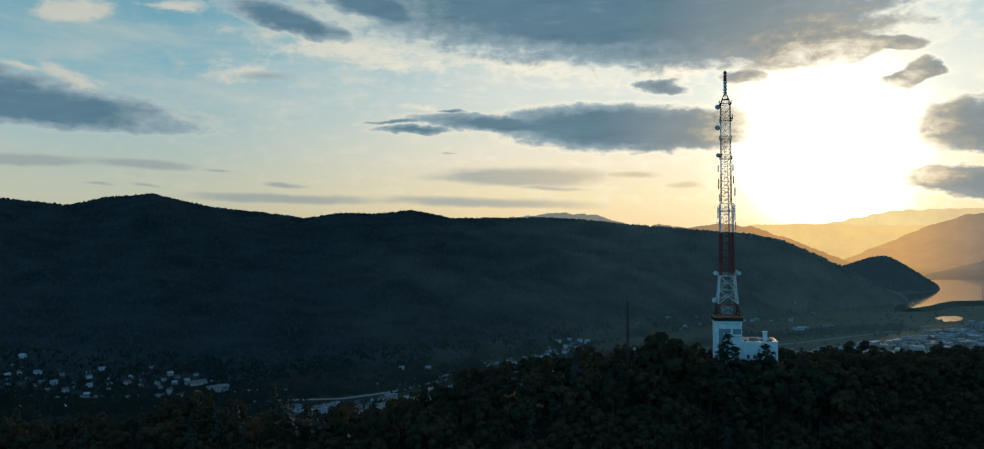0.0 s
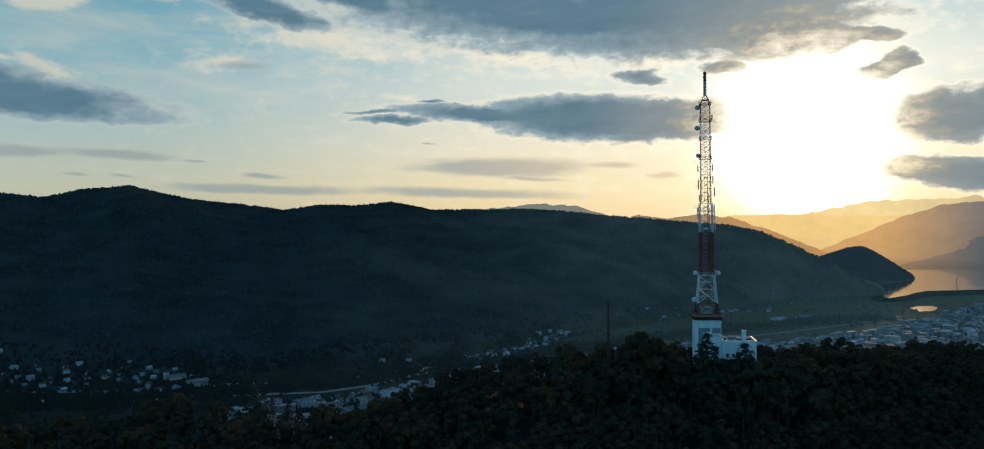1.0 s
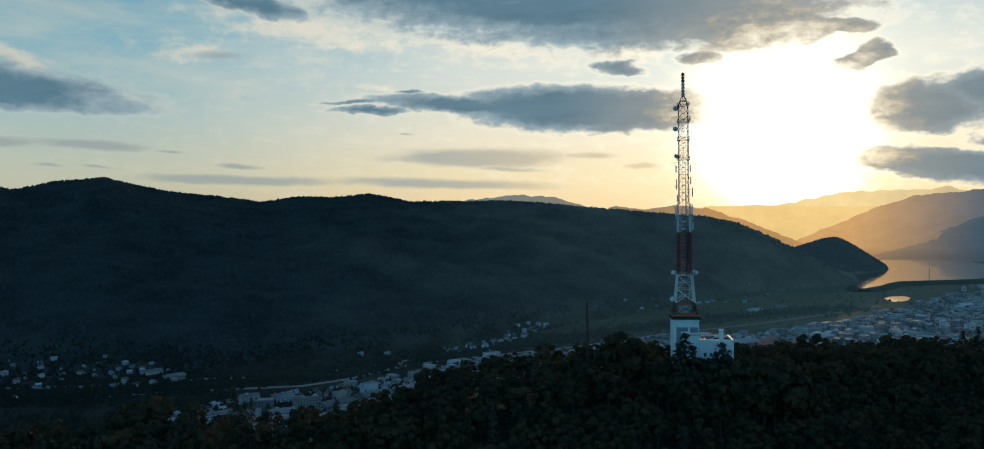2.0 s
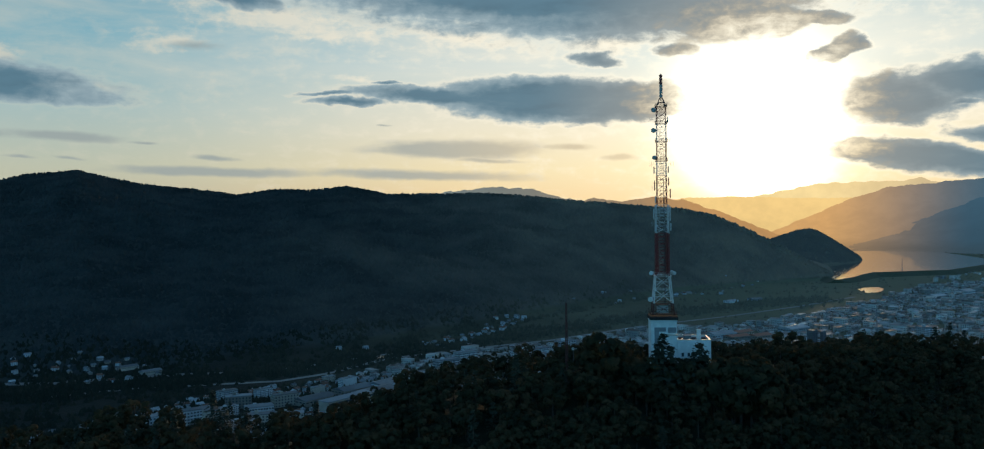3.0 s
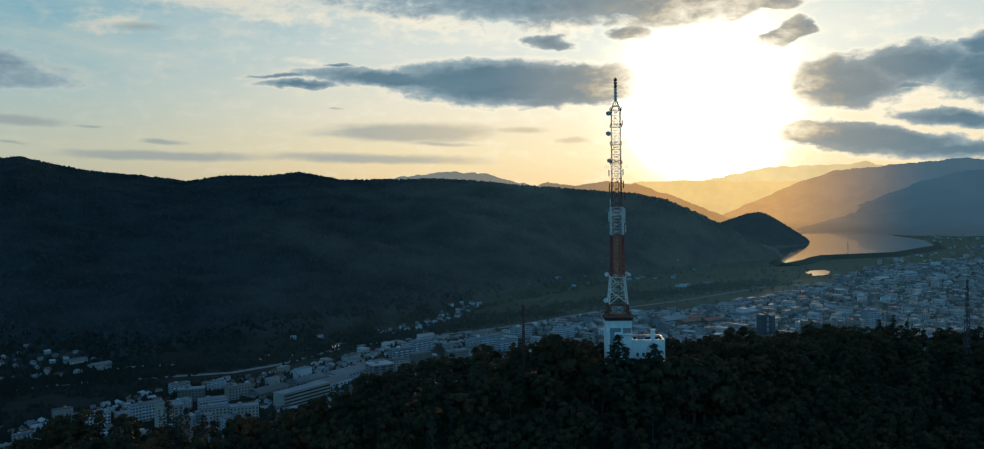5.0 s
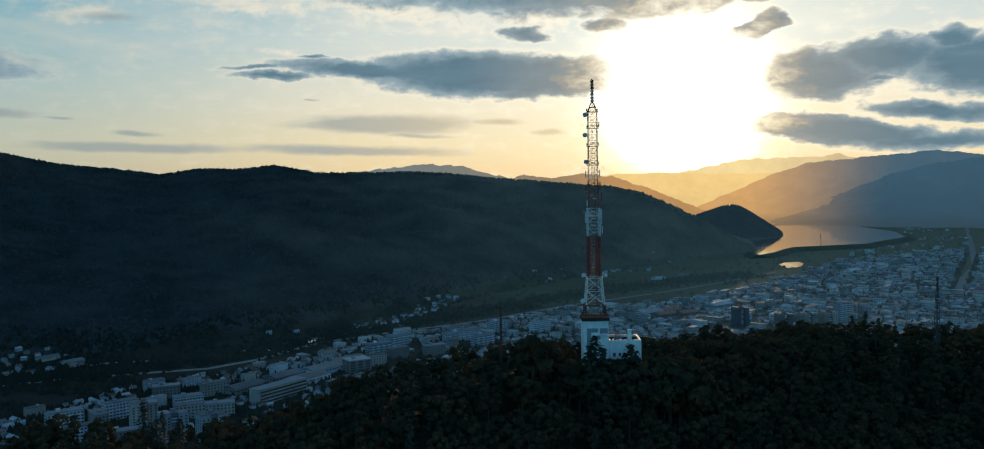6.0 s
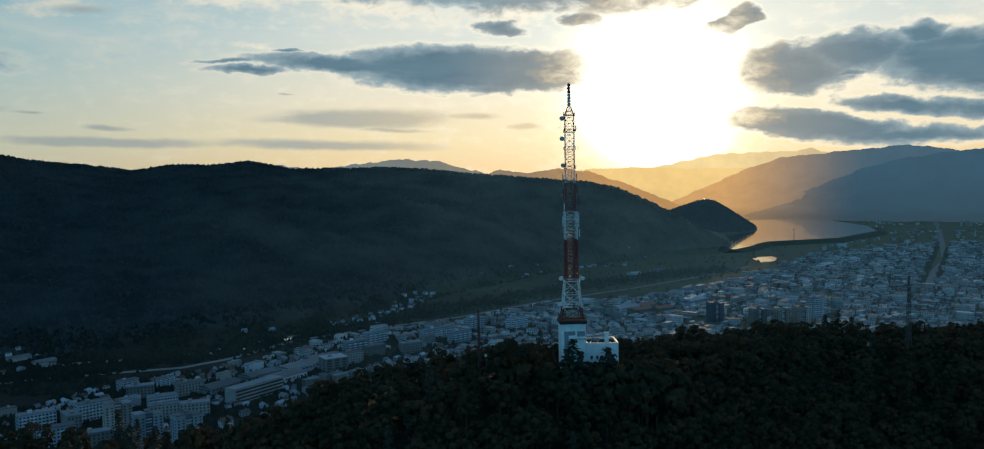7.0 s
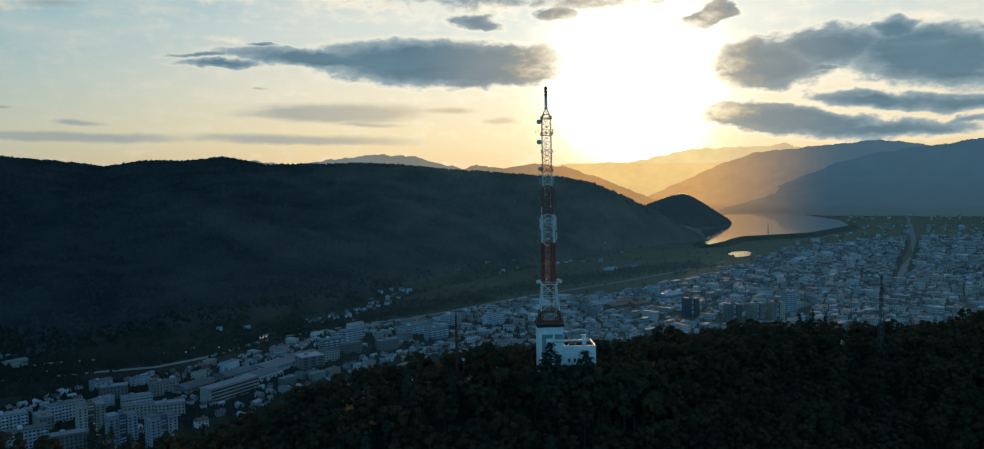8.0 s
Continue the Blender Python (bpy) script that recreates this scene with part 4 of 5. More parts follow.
def pine(seed):
    """A loose conifer: uneven tiers of drooping boughs with gaps between them."""
    rng = np.random.RandomState(seed)
    h = rng.uniform(9.5, 13.0)
    segs = [((0, 0, -1.5), (0, 0, h * 0.97), 0.24, 0.03)]
    cs, ns = [], []
    for k in range(12):
        z = h * (0.20 + 0.77 * k / 11)
        r = (1 - (k / 12.5) ** 1.4) * 2.3 + 0.2
        for i in range(7):
            a = i * 0.898 + k * 0.7 + rng.uniform(-0.35, 0.35)
            long = r * rng.uniform(0.45, 1.15)
            if rng.uniform() < 0.18:
                continue
            if i % 3 == 0:
                segs.append(((0, 0, z), (math.cos(a) * long, math.sin(a) * long, z - 0.2), 0.05, 0.02))
            for f in (0.3, 0.5, 0.7, 0.85, 1.0):
                side = rng.normal(0, 0.16, 2)
                cs.append((math.cos(a) * long * f + side[0], math.sin(a) * long * f + side[1], z - 0.35 * f * f + rng.uniform(-0.15, 0.25)))
                ns.append((math.cos(a) * 0.4, math.sin(a) * 0.4, 0.85))
    cs, ns = np.array(cs), np.array(ns) + rng.normal(size=(len(ns), 3)) * 0.25
    ns /= np.linalg.norm(ns, axis=1, keepdims=True)
    return bars(segs), leaf_cloud(rng, cs, ns, 0.36)


KINDS = [broadleaf(s) for s in range(40, 48)] + [pine(s) for s in (60, 61, 62)]


def crest_line(x):
    return np.interp(x, [-400, -130, -47, 0, 56, 110, 194, 250, 420, 700], [230, 247, 262, 272, 292, 315, 365, 350, 375, 340])


def near_wood():
    rng = np.random.RandomState(5)
    step = 6.3
    xs, ds = np.meshgrid(np.arange(-330, 440, step), np.arange(-98, 9, step), indexing="ij")
    x = (xs + rng.uniform(-0.45, 0.45, xs.shape) * step).ravel()
    y = crest_line(x) + (ds + rng.uniform(-0.45, 0.45, xs.shape) * step).ravel()
    az = np.degrees(np.arctan2(x, y))
    keep = (az > -48) & (az < 49) & (np.hypot(x, y) > 150)
    # clear of the building, the pole and the yard in front of them
    c, s = math.cos(radians(-TURN)), math.sin(radians(-TURN))
    u, v = (x - TX) * c - (y - TY) * s, (x - TX) * s + (y - TY) * c
    keep &= ~((u > -8.5) & (u < 19.5) & (v > -10.5) & (v < 9.5))
    keep &= np.hypot(x - 40.2, y - 265) > 2.2
    x, y = x[keep], y[keep]
    kind = np.where(rng.uniform(size=len(x)) < np.where(x < -45, 0.30, 0.07), rng.randint(8, 11, len(x)), rng.randint(0, 8, len(x)))
    turn, size = rng.uniform(0, 6.283, len(x)), rng.uniform(0.76, 1.30, len(x))
    # trees between the yard and the viewer are kept below the eaves
    size = np.where((np.abs(x - 73) < 22) & (y < 268) & (y > 225), size * 0.9, size)
    order = np.argsort(np.hypot(x - 75, y - 262))
    return x[order], y[order], land(x[order], y[order]), kind[order], turn[order], size[order]


wood = near_wood()
SINGLE = 290
models = []
for k, ((tv, tq), (cv, cq)) in enumerate(KINDS):
    leafy = k < 8
    root = new("broadleaf_tree" if leafy else "pine_tree")
    tagged(root, "broadleaf tree with dark green and russet autumn leaves" if leafy else "dark green pine on the wooded hilltop",
           "tree", "trees on the hilltop" if leafy else "pines on the hilltop")
    trunk = bulk_mesh("trunk", tv, tq, M_BARK)
    crown = bulk_mesh("crown", cv, None, M_LEAF if leafy else M_NEEDLE, cq)
    trunk.parent = crown.parent = root
    models.append(root)
used = set()


def plant(k, x, y, z, turn, size):
    m = pose(x, y, z, 0, 0, math.degrees(turn))
    if k in used:
        ob = copy_thing(models[k], m)
    else:
        ob = models[k]
        ob.matrix_world = m
        used.add(k)
    ob.scale = (size, size, size)


for x, y, z, k, turn, size in list(zip(*wood))[:SINGLE]:
    plant(int(k), x, y, z, turn, size)
for k in range(len(models)):
    if k not in used:
        plant(k, -20.0 + 6 * k, 262.0, float(land(-20.0 + 6 * k, 262.0)), k, 0.9)
# a screen of trees before the building: pines and broadleaf trees of chosen heights
screen_rng = np.random.RandomState(77)
HEIGHTS = [cv[:, 2].max() for (_, (cv, _)) in KINDS]
for k, x, y, top in ((8, 67.2, 254.4, 165.5), (9, 65.2, 254.0, 162.6), (10, 69.3, 253.8, 162.0), (10, 78.0, 254.0, 162.7), (8, 76.2, 253.4, 160.0), (9, 79.9, 254.2, 160.3),
                     (9, 217.0, 356.0, 151.8), (10, 211.0, 357.0, 150.0), (8, 222.5, 355.0, 148.5), (2, 136.0, 330.0, 154.0), (1, 50.8, 262.0, 165.6)):
    z = float(land(x, y))
    plant(k, x, y, z, k * 1.7, (top - z) / HEIGHTS[k])
for i in range(15):
    x = 57.5 + 2.75 * i
    y = 257.5 - 0.16 * (x - 71) + screen_rng.uniform(-2.0, 0.8)
    k, z = int(screen_rng.randint(0, 8)), float(land(x, y))
    plant(k, x, y, z, screen_rng.uniform(0, 6), (screen_rng.uniform(156.4, 158.6) - z) / HEIGHTS[k])


def rest_of_wood():
    for name, mat, which, ids in (("wood_crowns", M_LEAF, 1, range(0, 8)), ("wood_pine_crowns", M_NEEDLE, 1, range(8, 11)), ("wood_trunks", M_BARK, 0, range(0, 11))):
        vs, qs, o = [], [], 0
        for x, y, z, k, turn, size in list(zip(*wood))[SINGLE:]:
            if int(k) not in ids:
                continue
            v, q = KINDS[int(k)][which]
            c, s = math.cos(turn) * size, math.sin(turn) * size
            vs.append(np.stack([v[:, 0] * c - v[:, 1] * s + x, v[:, 0] * s + v[:, 1] * c + y, v[:, 2] * size + z], 1))
            qs.append(q + o)
            o += len(v)
        q = np.vstack(qs)
        tagged(bulk_mesh(name, np.vstack(vs), q if which == 0 else None, mat, None if which == 0 else q), "dense dark autumn woodland on the near hill", "woodland", kind="stuff")


rest_of_wood()

# far woods: crowns of the ridge across the valley, one lumpy crown each
PHI = (1 + 5 ** 0.5) / 2
ICO_V = np.array([(-1, PHI, 0), (1, PHI, 0), (-1, -PHI, 0), (1, -PHI, 0), (0, -1, PHI), (0, 1, PHI), (0, -1, -PHI), (0, 1, -PHI),
                  (PHI, 0, -1), (PHI, 0, 1), (-PHI, 0, -1), (-PHI, 0, 1)]) / 1.902
hull = bmesh.new()
for p in ICO_V:
    hull.verts.new(tuple(p))
bmesh.ops.convex_hull(hull, input=hull.verts)
hull.verts.index_update()
ICO_F = np.array([[v.index for v in f.verts] for f in hull.faces])
hull.free()


# downstream trees take a paler russet ramp, haze painted into their leaves
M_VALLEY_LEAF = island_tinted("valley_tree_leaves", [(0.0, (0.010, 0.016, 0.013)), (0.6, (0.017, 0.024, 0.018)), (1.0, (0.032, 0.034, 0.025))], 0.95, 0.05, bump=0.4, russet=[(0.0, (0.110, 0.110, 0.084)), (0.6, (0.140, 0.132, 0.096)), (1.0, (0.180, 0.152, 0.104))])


def crowns(name, x, y, z, r, seed, label, tall=1.0, mat=M_FAR_LEAF, sunk=0.55, uneven=0.27):
    rng = np.random.RandomState(seed)
    n = len(x)
    t = rng.uniform(0, 6.283, n)
    base = ICO_V[None] * rng.uniform(1 - uneven, 1 + uneven, (n, 12, 1))
    c, s = np.cos(t)[:, None], np.sin(t)[:, None]
    vx = (base[:, :, 0] * c - base[:, :, 1] * s) * r[:, None] + x[:, None]
    vy = (base[:, :, 0] * s + base[:, :, 1] * c) * r[:, None] + y[:, None]
    vz = base[:, :, 2] * r[:, None] * tall + (z + r * sunk)[:, None]
    verts = np.stack([vx, vy, vz], -1).reshape(-1, 3)
    tris = (ICO_F[None] + (np.arange(n) * 12)[:, None, None]).reshape(-1, 3)
    return tagged(bulk_mesh(name, verts, None, mat, tris, smooth=True), label, "woodland", kind="stuff")


def domes(name, x, y, z, r, seed, label, tall=0.9, mat=M_FAR_LEAF):
    """Many small crowns, each an uneven six-sided dome."""
    rng = np.random.RandomState(seed)
    n = len(x)
    t = rng.uniform(0, 6.283, n)[:, None] + np.arange(6) * 1.0472
    k = rng.uniform(0.7, 1.25, (n, 6)) * r[:, None]
    ring = np.stack([x[:, None] + np.cos(t) * k, y[:, None] + np.sin(t) * k, z[:, None] - 0.35 * r[:, None] + rng.uniform(-0.2, 0.2, (n, 6)) * r[:, None]], -1)
    top = np.stack([x, y, z + r * tall * rng.uniform(0.6, 1.15, n)], -1)[:, None]
    verts = np.concatenate([ring, top], 1).reshape(-1, 3)
    fan = np.array([(i, (i + 1) % 6, 6) for i in range(6)])
    tris = (fan[None] + (np.arange(n) * 7)[:, None, None]).reshape(-1, 3)
    return tagged(bulk_mesh(name, verts, None, mat, tris, smooth=True), label, "woodland", kind="stuff")


def far_wood():
    rng = np.random.RandomState(9)
    n = 110000
    az = rng.uniform(-34, 25.6, n)
    base, crest = np.interp(az, RIDGE[:, 0], RIDGE[:, 1]), np.interp(az, RIDGE[:, 0], RIDGE[:, 2])
    s = rng.uniform(0.0, 1.04, n) ** 0.78
    r = base + (crest - base) * s
    clear = (s < 0.08) & (rng.uniform(size=n) < 0.4)
    x, y = r * np.sin(np.radians(az)), r * np.cos(np.radians(az))
    keep = ~clear & (land(x, y) > 9)
    x, y, r = x[keep], y[keep], r[keep]
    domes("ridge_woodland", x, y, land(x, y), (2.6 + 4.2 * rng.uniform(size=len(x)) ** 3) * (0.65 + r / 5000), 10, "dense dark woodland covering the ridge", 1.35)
    m = 2600
    az = rng.uniform(-44, 25, m)
    r = np.interp(az, RIDGE[:, 0], RIDGE[:, 2]) * rng.uniform(0.988, 1.006, m)
    x, y = r * np.sin(np.radians(az)), r * np.cos(np.radians(az))
    keep = land(x, y) > 12
    x, y = x[keep], y[keep]
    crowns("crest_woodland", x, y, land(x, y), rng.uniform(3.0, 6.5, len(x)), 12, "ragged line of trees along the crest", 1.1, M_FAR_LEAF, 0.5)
    m = 14000
    a, b = rng.uniform(-330, 190, m), rng.uniform(-230, 330, m)
    x, y = KX + a * 0.88 + b * 0.47, KY - a * 0.47 + b * 0.88
    keep = land(x, y) > 12
    x, y = x[keep], y[keep]
    domes("knoll_woodland", x, y, land(x, y), rng.uniform(4.0, 7.0, len(x)), 11, "dark woodland covering the lakeside knoll", 1.3, M_KNOLL_LEAF)


far_wood()

# ---------------------------------------------------------------- valley floor: roads, dam, river woods
M_ROAD = painted("pale_worn_asphalt", (0.20, 0.195, 0.185), (0.15, 0.148, 0.142), 0.3, 0.85, 0, 0.0, 0.5)
M_BANK = painted("grassed_dam_bank", (0.05, 0.06, 0.035), (0.08, 0.08, 0.055), 0.15, 0.95, 0, 0.2)
M_BLOCK = painted("weathered_pale_render", (0.44, 0.47, 0.48), (0.30, 0.33, 0.35), 0.25, 0.85, 0, 0.0, 0.6, 0.3, 0.9)
M_CREAM = painted("weathered_cream_render", (0.34, 0.31, 0.26), (0.23, 0.21, 0.18), 0.25, 0.85, 0, 0.0, 0.6, 0.3, 0.8)
M_BRICK = painted("brown_brickwork", (0.24, 0.15, 0.11), (0.18, 0.11, 0.085), 0.4, 0.85, 0, 0.0, 0.5, 0.3, 0.4)
M_FLAT = painted("grey_flat_roofing", (0.15, 0.17, 0.185), (0.10, 0.115, 0.13), 0.2, 0.75, 0, 0.0, 0.6, 0.3, 0.9)
M_SHEET = painted("pale_sheet_metal_roof", (0.28, 0.31, 0.33), (0.18, 0.205, 0.225), 0.3, 0.6, 0.1, 0.0, 0.5, 0.3, 1.1)
M_BALCONY = painted("pale_concrete_panels", (0.56, 0.58, 0.58), (0.44, 0.46, 0.47), 0.5, 0.8, 0, 0.0, 0.5, 0.3, 0.4)
M_TILE = painted("dull_clay_tiles", (0.17, 0.085, 0.06), (0.11, 0.065, 0.05), 0.6, 0.85, 0, 0.0, 0.5, 0.3, 0.6)


def strip(name, points, width, lift, mat, label, category="road"):
    """A flat ribbon that follows the land."""
    pts = []
    for (ax, ay), (bx, by) in zip(points[:-1], points[1:]):
        n = max(2, int(math.hypot(bx - ax, by - ay) / 20))
        pts += [(ax + (bx - ax) * k / n, ay + (by - ay) * k / n) for k in range(n)]
    pts.append(points[-1])
    p = np.array(pts, float)
    d = np.gradient(p, axis=0)
    d /= np.linalg.norm(d, axis=1, keepdims=True)
    side = np.stack([-d[:, 1], d[:, 0]], 1) * width / 2
    vs = []
    for e in (p - side, p + side):
        vs.append(np.column_stack([e, land(e[:, 0], e[:, 1]) + lift]))
    n = len(p)
    k = np.arange(n - 1)
    quads = np.stack([k, k + 1, n + k + 1, n + k], 1)
    return tagged(bulk_mesh(name, np.vstack(vs), quads, mat), label, category, kind="structure")


strip("road_avenue", [(1030, 1400), (1162, 1564), (1335, 1759), (1529, 2024), (2056, 2748), (2300, 3100)], 14, 0.35, M_ROAD, "long straight pale avenue through the town")
strip("road_riverside", [(-700, 1010), (-572, 1030), (-435, 1052), (-349, 1085), (-268, 1099), (-180, 1120), (-60, 1210), (60, 1290)], 9, 0.4, M_ROAD, "pale riverside road below the wooded ridge")
strip("road_bypass", [(-420, 985), (-334, 1022), (-177, 1042), (-127, 1080), (-59, 1175), (49, 1237), (180, 1300), (340, 1420), (520, 1520), (700, 1640), (880, 1780)], 10, 0.45, M_ROAD, "pale road along the edge of town")
strip("road_street", [(-40, 760), (20, 880), (120, 1010), (260, 1120), (470, 1260), (700, 1420), (900, 1600)], 9, 0.5, M_ROAD, "town street between pale blocks")
strip("water_river", [(-800, 985), (-560, 1000), (-400, 1022), (-260, 1072), (-130, 1130), (20, 1270), (200, 1400), (400, 1560), (620, 1680), (720, 1722)], 10, 0.55, MAT_WATER, "dark river along the valley", "water")


def dam_bank():
    line = [(1150, 2620), (1092, 2470), (1030, 2330), (1004, 2190), (984, 2084), (1016, 2106), (1062, 2144), (1110, 2200), (1160, 2240), (1389, 2274), (1652, 2477), (1740, 2620)]
    tops = [8.2, 8.2, 8.2, 8.2, 8.2, 8.3, 8.6, 9.5] + [11] * 9
    bm = bmesh.new()
    rows = []
    for k, (x, y) in enumerate(line):
        a, b = Vector(line[max(k - 1, 0)]), Vector(line[min(k + 1, len(line) - 1)])
        d = (b - a).normalized()
        s = Vector((d.y, -d.x))
        rows.append([bm.verts.new((x + s.x * o, y + s.y * o, z)) for o, z in ((-12, 4), (-3, tops[k]), (3, tops[k]), (28, -1))])
    for r, q in zip(rows[:-1], rows[1:]):
        for i in range(3):
            bm.faces.new((r[i + 1], q[i + 1], q[i], r[i]))
    bm.faces.new(rows[0])
    bm.faces.new(rows[-1][::-1])
    ob = part("dam_embankment", bm, M_BANK, None)
    return tagged(ob, "long grassed earth dam holding the lake", "dam", kind="structure")


dam_bank()


# ---------------------------------------------------------------- buildings
def window_row(root, w, d, z, h, pitch, size, name="storey_glazing", ox=0.0, oy=0.0):
    """One storey's windows on the front and both ends."""
    bm = bmesh.new()
    n = max(2, int(w / pitch))
    for k in range(n):
        x = -w / 2 + (k + 0.5) * w / n
        box(bm, x - size / 2, -d / 2 - 0.06, z, x + size / 2, -d / 2 + 0.02, z + h)
    n = max(1, int(d / pitch))
    for k in range(n):
        y = -d / 2 + (k + 0.5) * d / n
        for s in (-1, 1):
            box(bm, s * w / 2 - 0.05, y - size / 2, z, s * w / 2 + 0.05, y + size / 2, z + h)
    if ox or oy:
        bmesh.ops.translate(bm, vec=(ox, oy, 0), verts=bm.verts)
    tagged(part(name, bm, M_GLASS, root), kind="stuff")


def flat_block(name, w, d, storeys, wall, roof, label, category="building", pitch=3.2, size=1.7, balconies=0, house=True):
    """A flat-roofed block: walls, window rows, parapet roof, stair head."""
    root = thing(name, pose(0, 0, 0), label, category)
    h = storeys * 2.9 + 0.8
    bm = bmesh.new()
    box(bm, -w / 2, -d / 2, -2, w / 2, d / 2, h)
    wall_part = part("wall", bm, wall, root)
    bm = bmesh.new()
    box(bm, -w / 2 - 0.25, -d / 2 - 0.25, h, w / 2 + 0.25, d / 2 + 0.25, h + 0.5, 0.05)
    box(bm, -w / 2 + 0.3, -d / 2 + 0.3, h + 0.5, w / 2 - 0.3, d / 2 - 0.3, h + 0.56)
    part("roof", bm, roof, root)
    for k in range(storeys):
        window_row(wall_part, w, d, 0.9 + k * 2.9, 1.5, pitch, size)
    if balconies:
        for k in range(1, storeys):
            bm = bmesh.new()
            for i in range(balconies):
                x = -w / 2 + (i + 0.5) * w / balconies
                box(bm, x - 1.9, -d / 2 - 1.15, k * 2.9 - 0.05, x + 1.9, -d / 2, k * 2.9 + 1.0)
            tagged(part("balcony_front", bm, M_BALCONY, wall_part, "pale balcony fronts"), kind="stuff")
    if house:
        bm = bmesh.new()
        box(bm, -w * 0.22, -1.8, h + 0.5, -w * 0.22 + 3.4, 1.8, h + 2.9, 0.05)
        part("stair_head", bm, wall, root)
    return root


def twin_tower(wing, link, storeys, label):
    """Two slim wings either side of a recessed stair core with balconies."""
    root = thing("apartment_tower", pose(0, 0, 0), label, "apartment block")
    h = storeys * 2.9 + 0.8
    for ox, w, d, top, mat, name in ((-8.4, 9.5, 14, h, wing, "wing"), (8.4, 9.5, 14, h - 2.0, wing, "wing"), (0, 7.3, 9, h - 0.6, link, "stair_core")):
        wall_part = part(name, box(bmesh.new(), ox - w / 2, -d / 2, -2, ox + w / 2, d / 2, top), mat, root)
        bm = box(bmesh.new(), ox - w / 2 - 0.2, -d / 2 - 0.2, top, ox + w / 2 + 0.2, d / 2 + 0.2, top + 0.5, 0.05)
        part("roof", bm, M_FLAT, root)
        for k in range(storeys - 1):
            if name == "wing":
                window_row(wall_part, w, d, 0.9 + k * 2.9, 1.5, 4.4, 1.9, ox=ox)
            else:
                bm = box(bmesh.new(), -2.6, -d / 2 - 1.1, 2.8 + k * 2.9, 2.6, -d / 2, 3.8 + k * 2.9)
                part("balcony", bm, M_BALCONY if k % 3 else M_FLAT, wall_part)
    part("lift_housing", box(bmesh.new(), -2.2, -2, h - 0.1, 2.2, 2.5, h + 2.6, 0.05), link, root)
    return root


def ribbon_block(name, w, d, storeys, wall, roof, label):
    """A slab with long ribbon windows between pale bands."""
    root = thing(name, pose(0, 0, 0), label, "building")
    h = storeys * 3.3 + 0.8
    bm = bmesh.new()
    box(bm, -w / 2, -d / 2, -2, w / 2, d / 2, h)
    wall_part = part("wall", bm, wall, root)
    bm = bmesh.new()
    box(bm, -w / 2 - 0.4, -d / 2 - 0.4, h, w / 2 + 0.4, d / 2 + 0.4, h + 0.6, 0.05)
    part("roof", bm, roof, root)
    for k in range(storeys):
        z = 1.0 + k * 3.3
        bm = bmesh.new()
        box(bm, -w / 2 + 0.8, -d / 2 - 0.05, z, w / 2 - 0.8, -d / 2 + 0.05, z + 1.7)
        part("window_ribbon", bm, M_GLASS, wall_part)
        bm = bmesh.new()
        box(bm, w / 2 - 0.05, -d / 2 + 0.8, z, w / 2 + 0.05, d / 2 - 0.8, z + 1.7)
        part("window_ribbon", bm, M_GLASS, wall_part)
    return root


def hall(name, w, d, h, wall, roof, label):
    """A wide low hall with a shallow pitched sheet roof."""
    root = thing(name, pose(0, 0, 0), label, "hall")
    bm = bmesh.new()
    box(bm, -w / 2, -d / 2, -2, w / 2, d / 2, h)
    wall_part = part("wall", bm, wall, root)
    gable(root, w, d, h, 1.8 + d * 0.04, roof, 0.5)
    window_row(wall_part, w, d, h * 0.55, 1.2, 5.0, 3.4)
    return root


def gable(root, w, d, z, rise, mat, eave=0.5):
    bm = bmesh.new()
    a, b = w / 2 + eave, d / 2 + eave
    v = [bm.verts.new(p) for p in ((-a, -b, z), (a, -b, z), (a, b, z), (-a, b, z), (-a, 0, z + rise), (a, 0, z + rise))]
    for f in ((0, 1, 5, 4), (2, 3, 4, 5), (0, 4, 3), (1, 2, 5), (0, 3, 2, 1)):
        bm.faces.new([v[i] for i in f])
    part("roof", bm, mat, root)


def house(w, d, h, wall, roof, label):
    root = thing("house", pose(0, 0, 0), label, "house")
    bm = bmesh.new()
    box(bm, -w / 2, -d / 2, -2.5, w / 2, d / 2, h)
    wall_part = part("wall", bm, wall, root)
    gable(root, w, d, h, d * 0.33, roof)
    for k in range(max(1, int(h / 2.8))):
        window_row(wall_part, w, d, 0.9 + 2.8 * k, 1.3, 3.0, 1.2)
    bm = bmesh.new()
    box(bm, w * 0.2, 0.3, h, w * 0.2 + 0.7, 1.0, h + d * 0.33 + 0.7, 0.03)
    part("chimney", bm, wall, root)
    return root


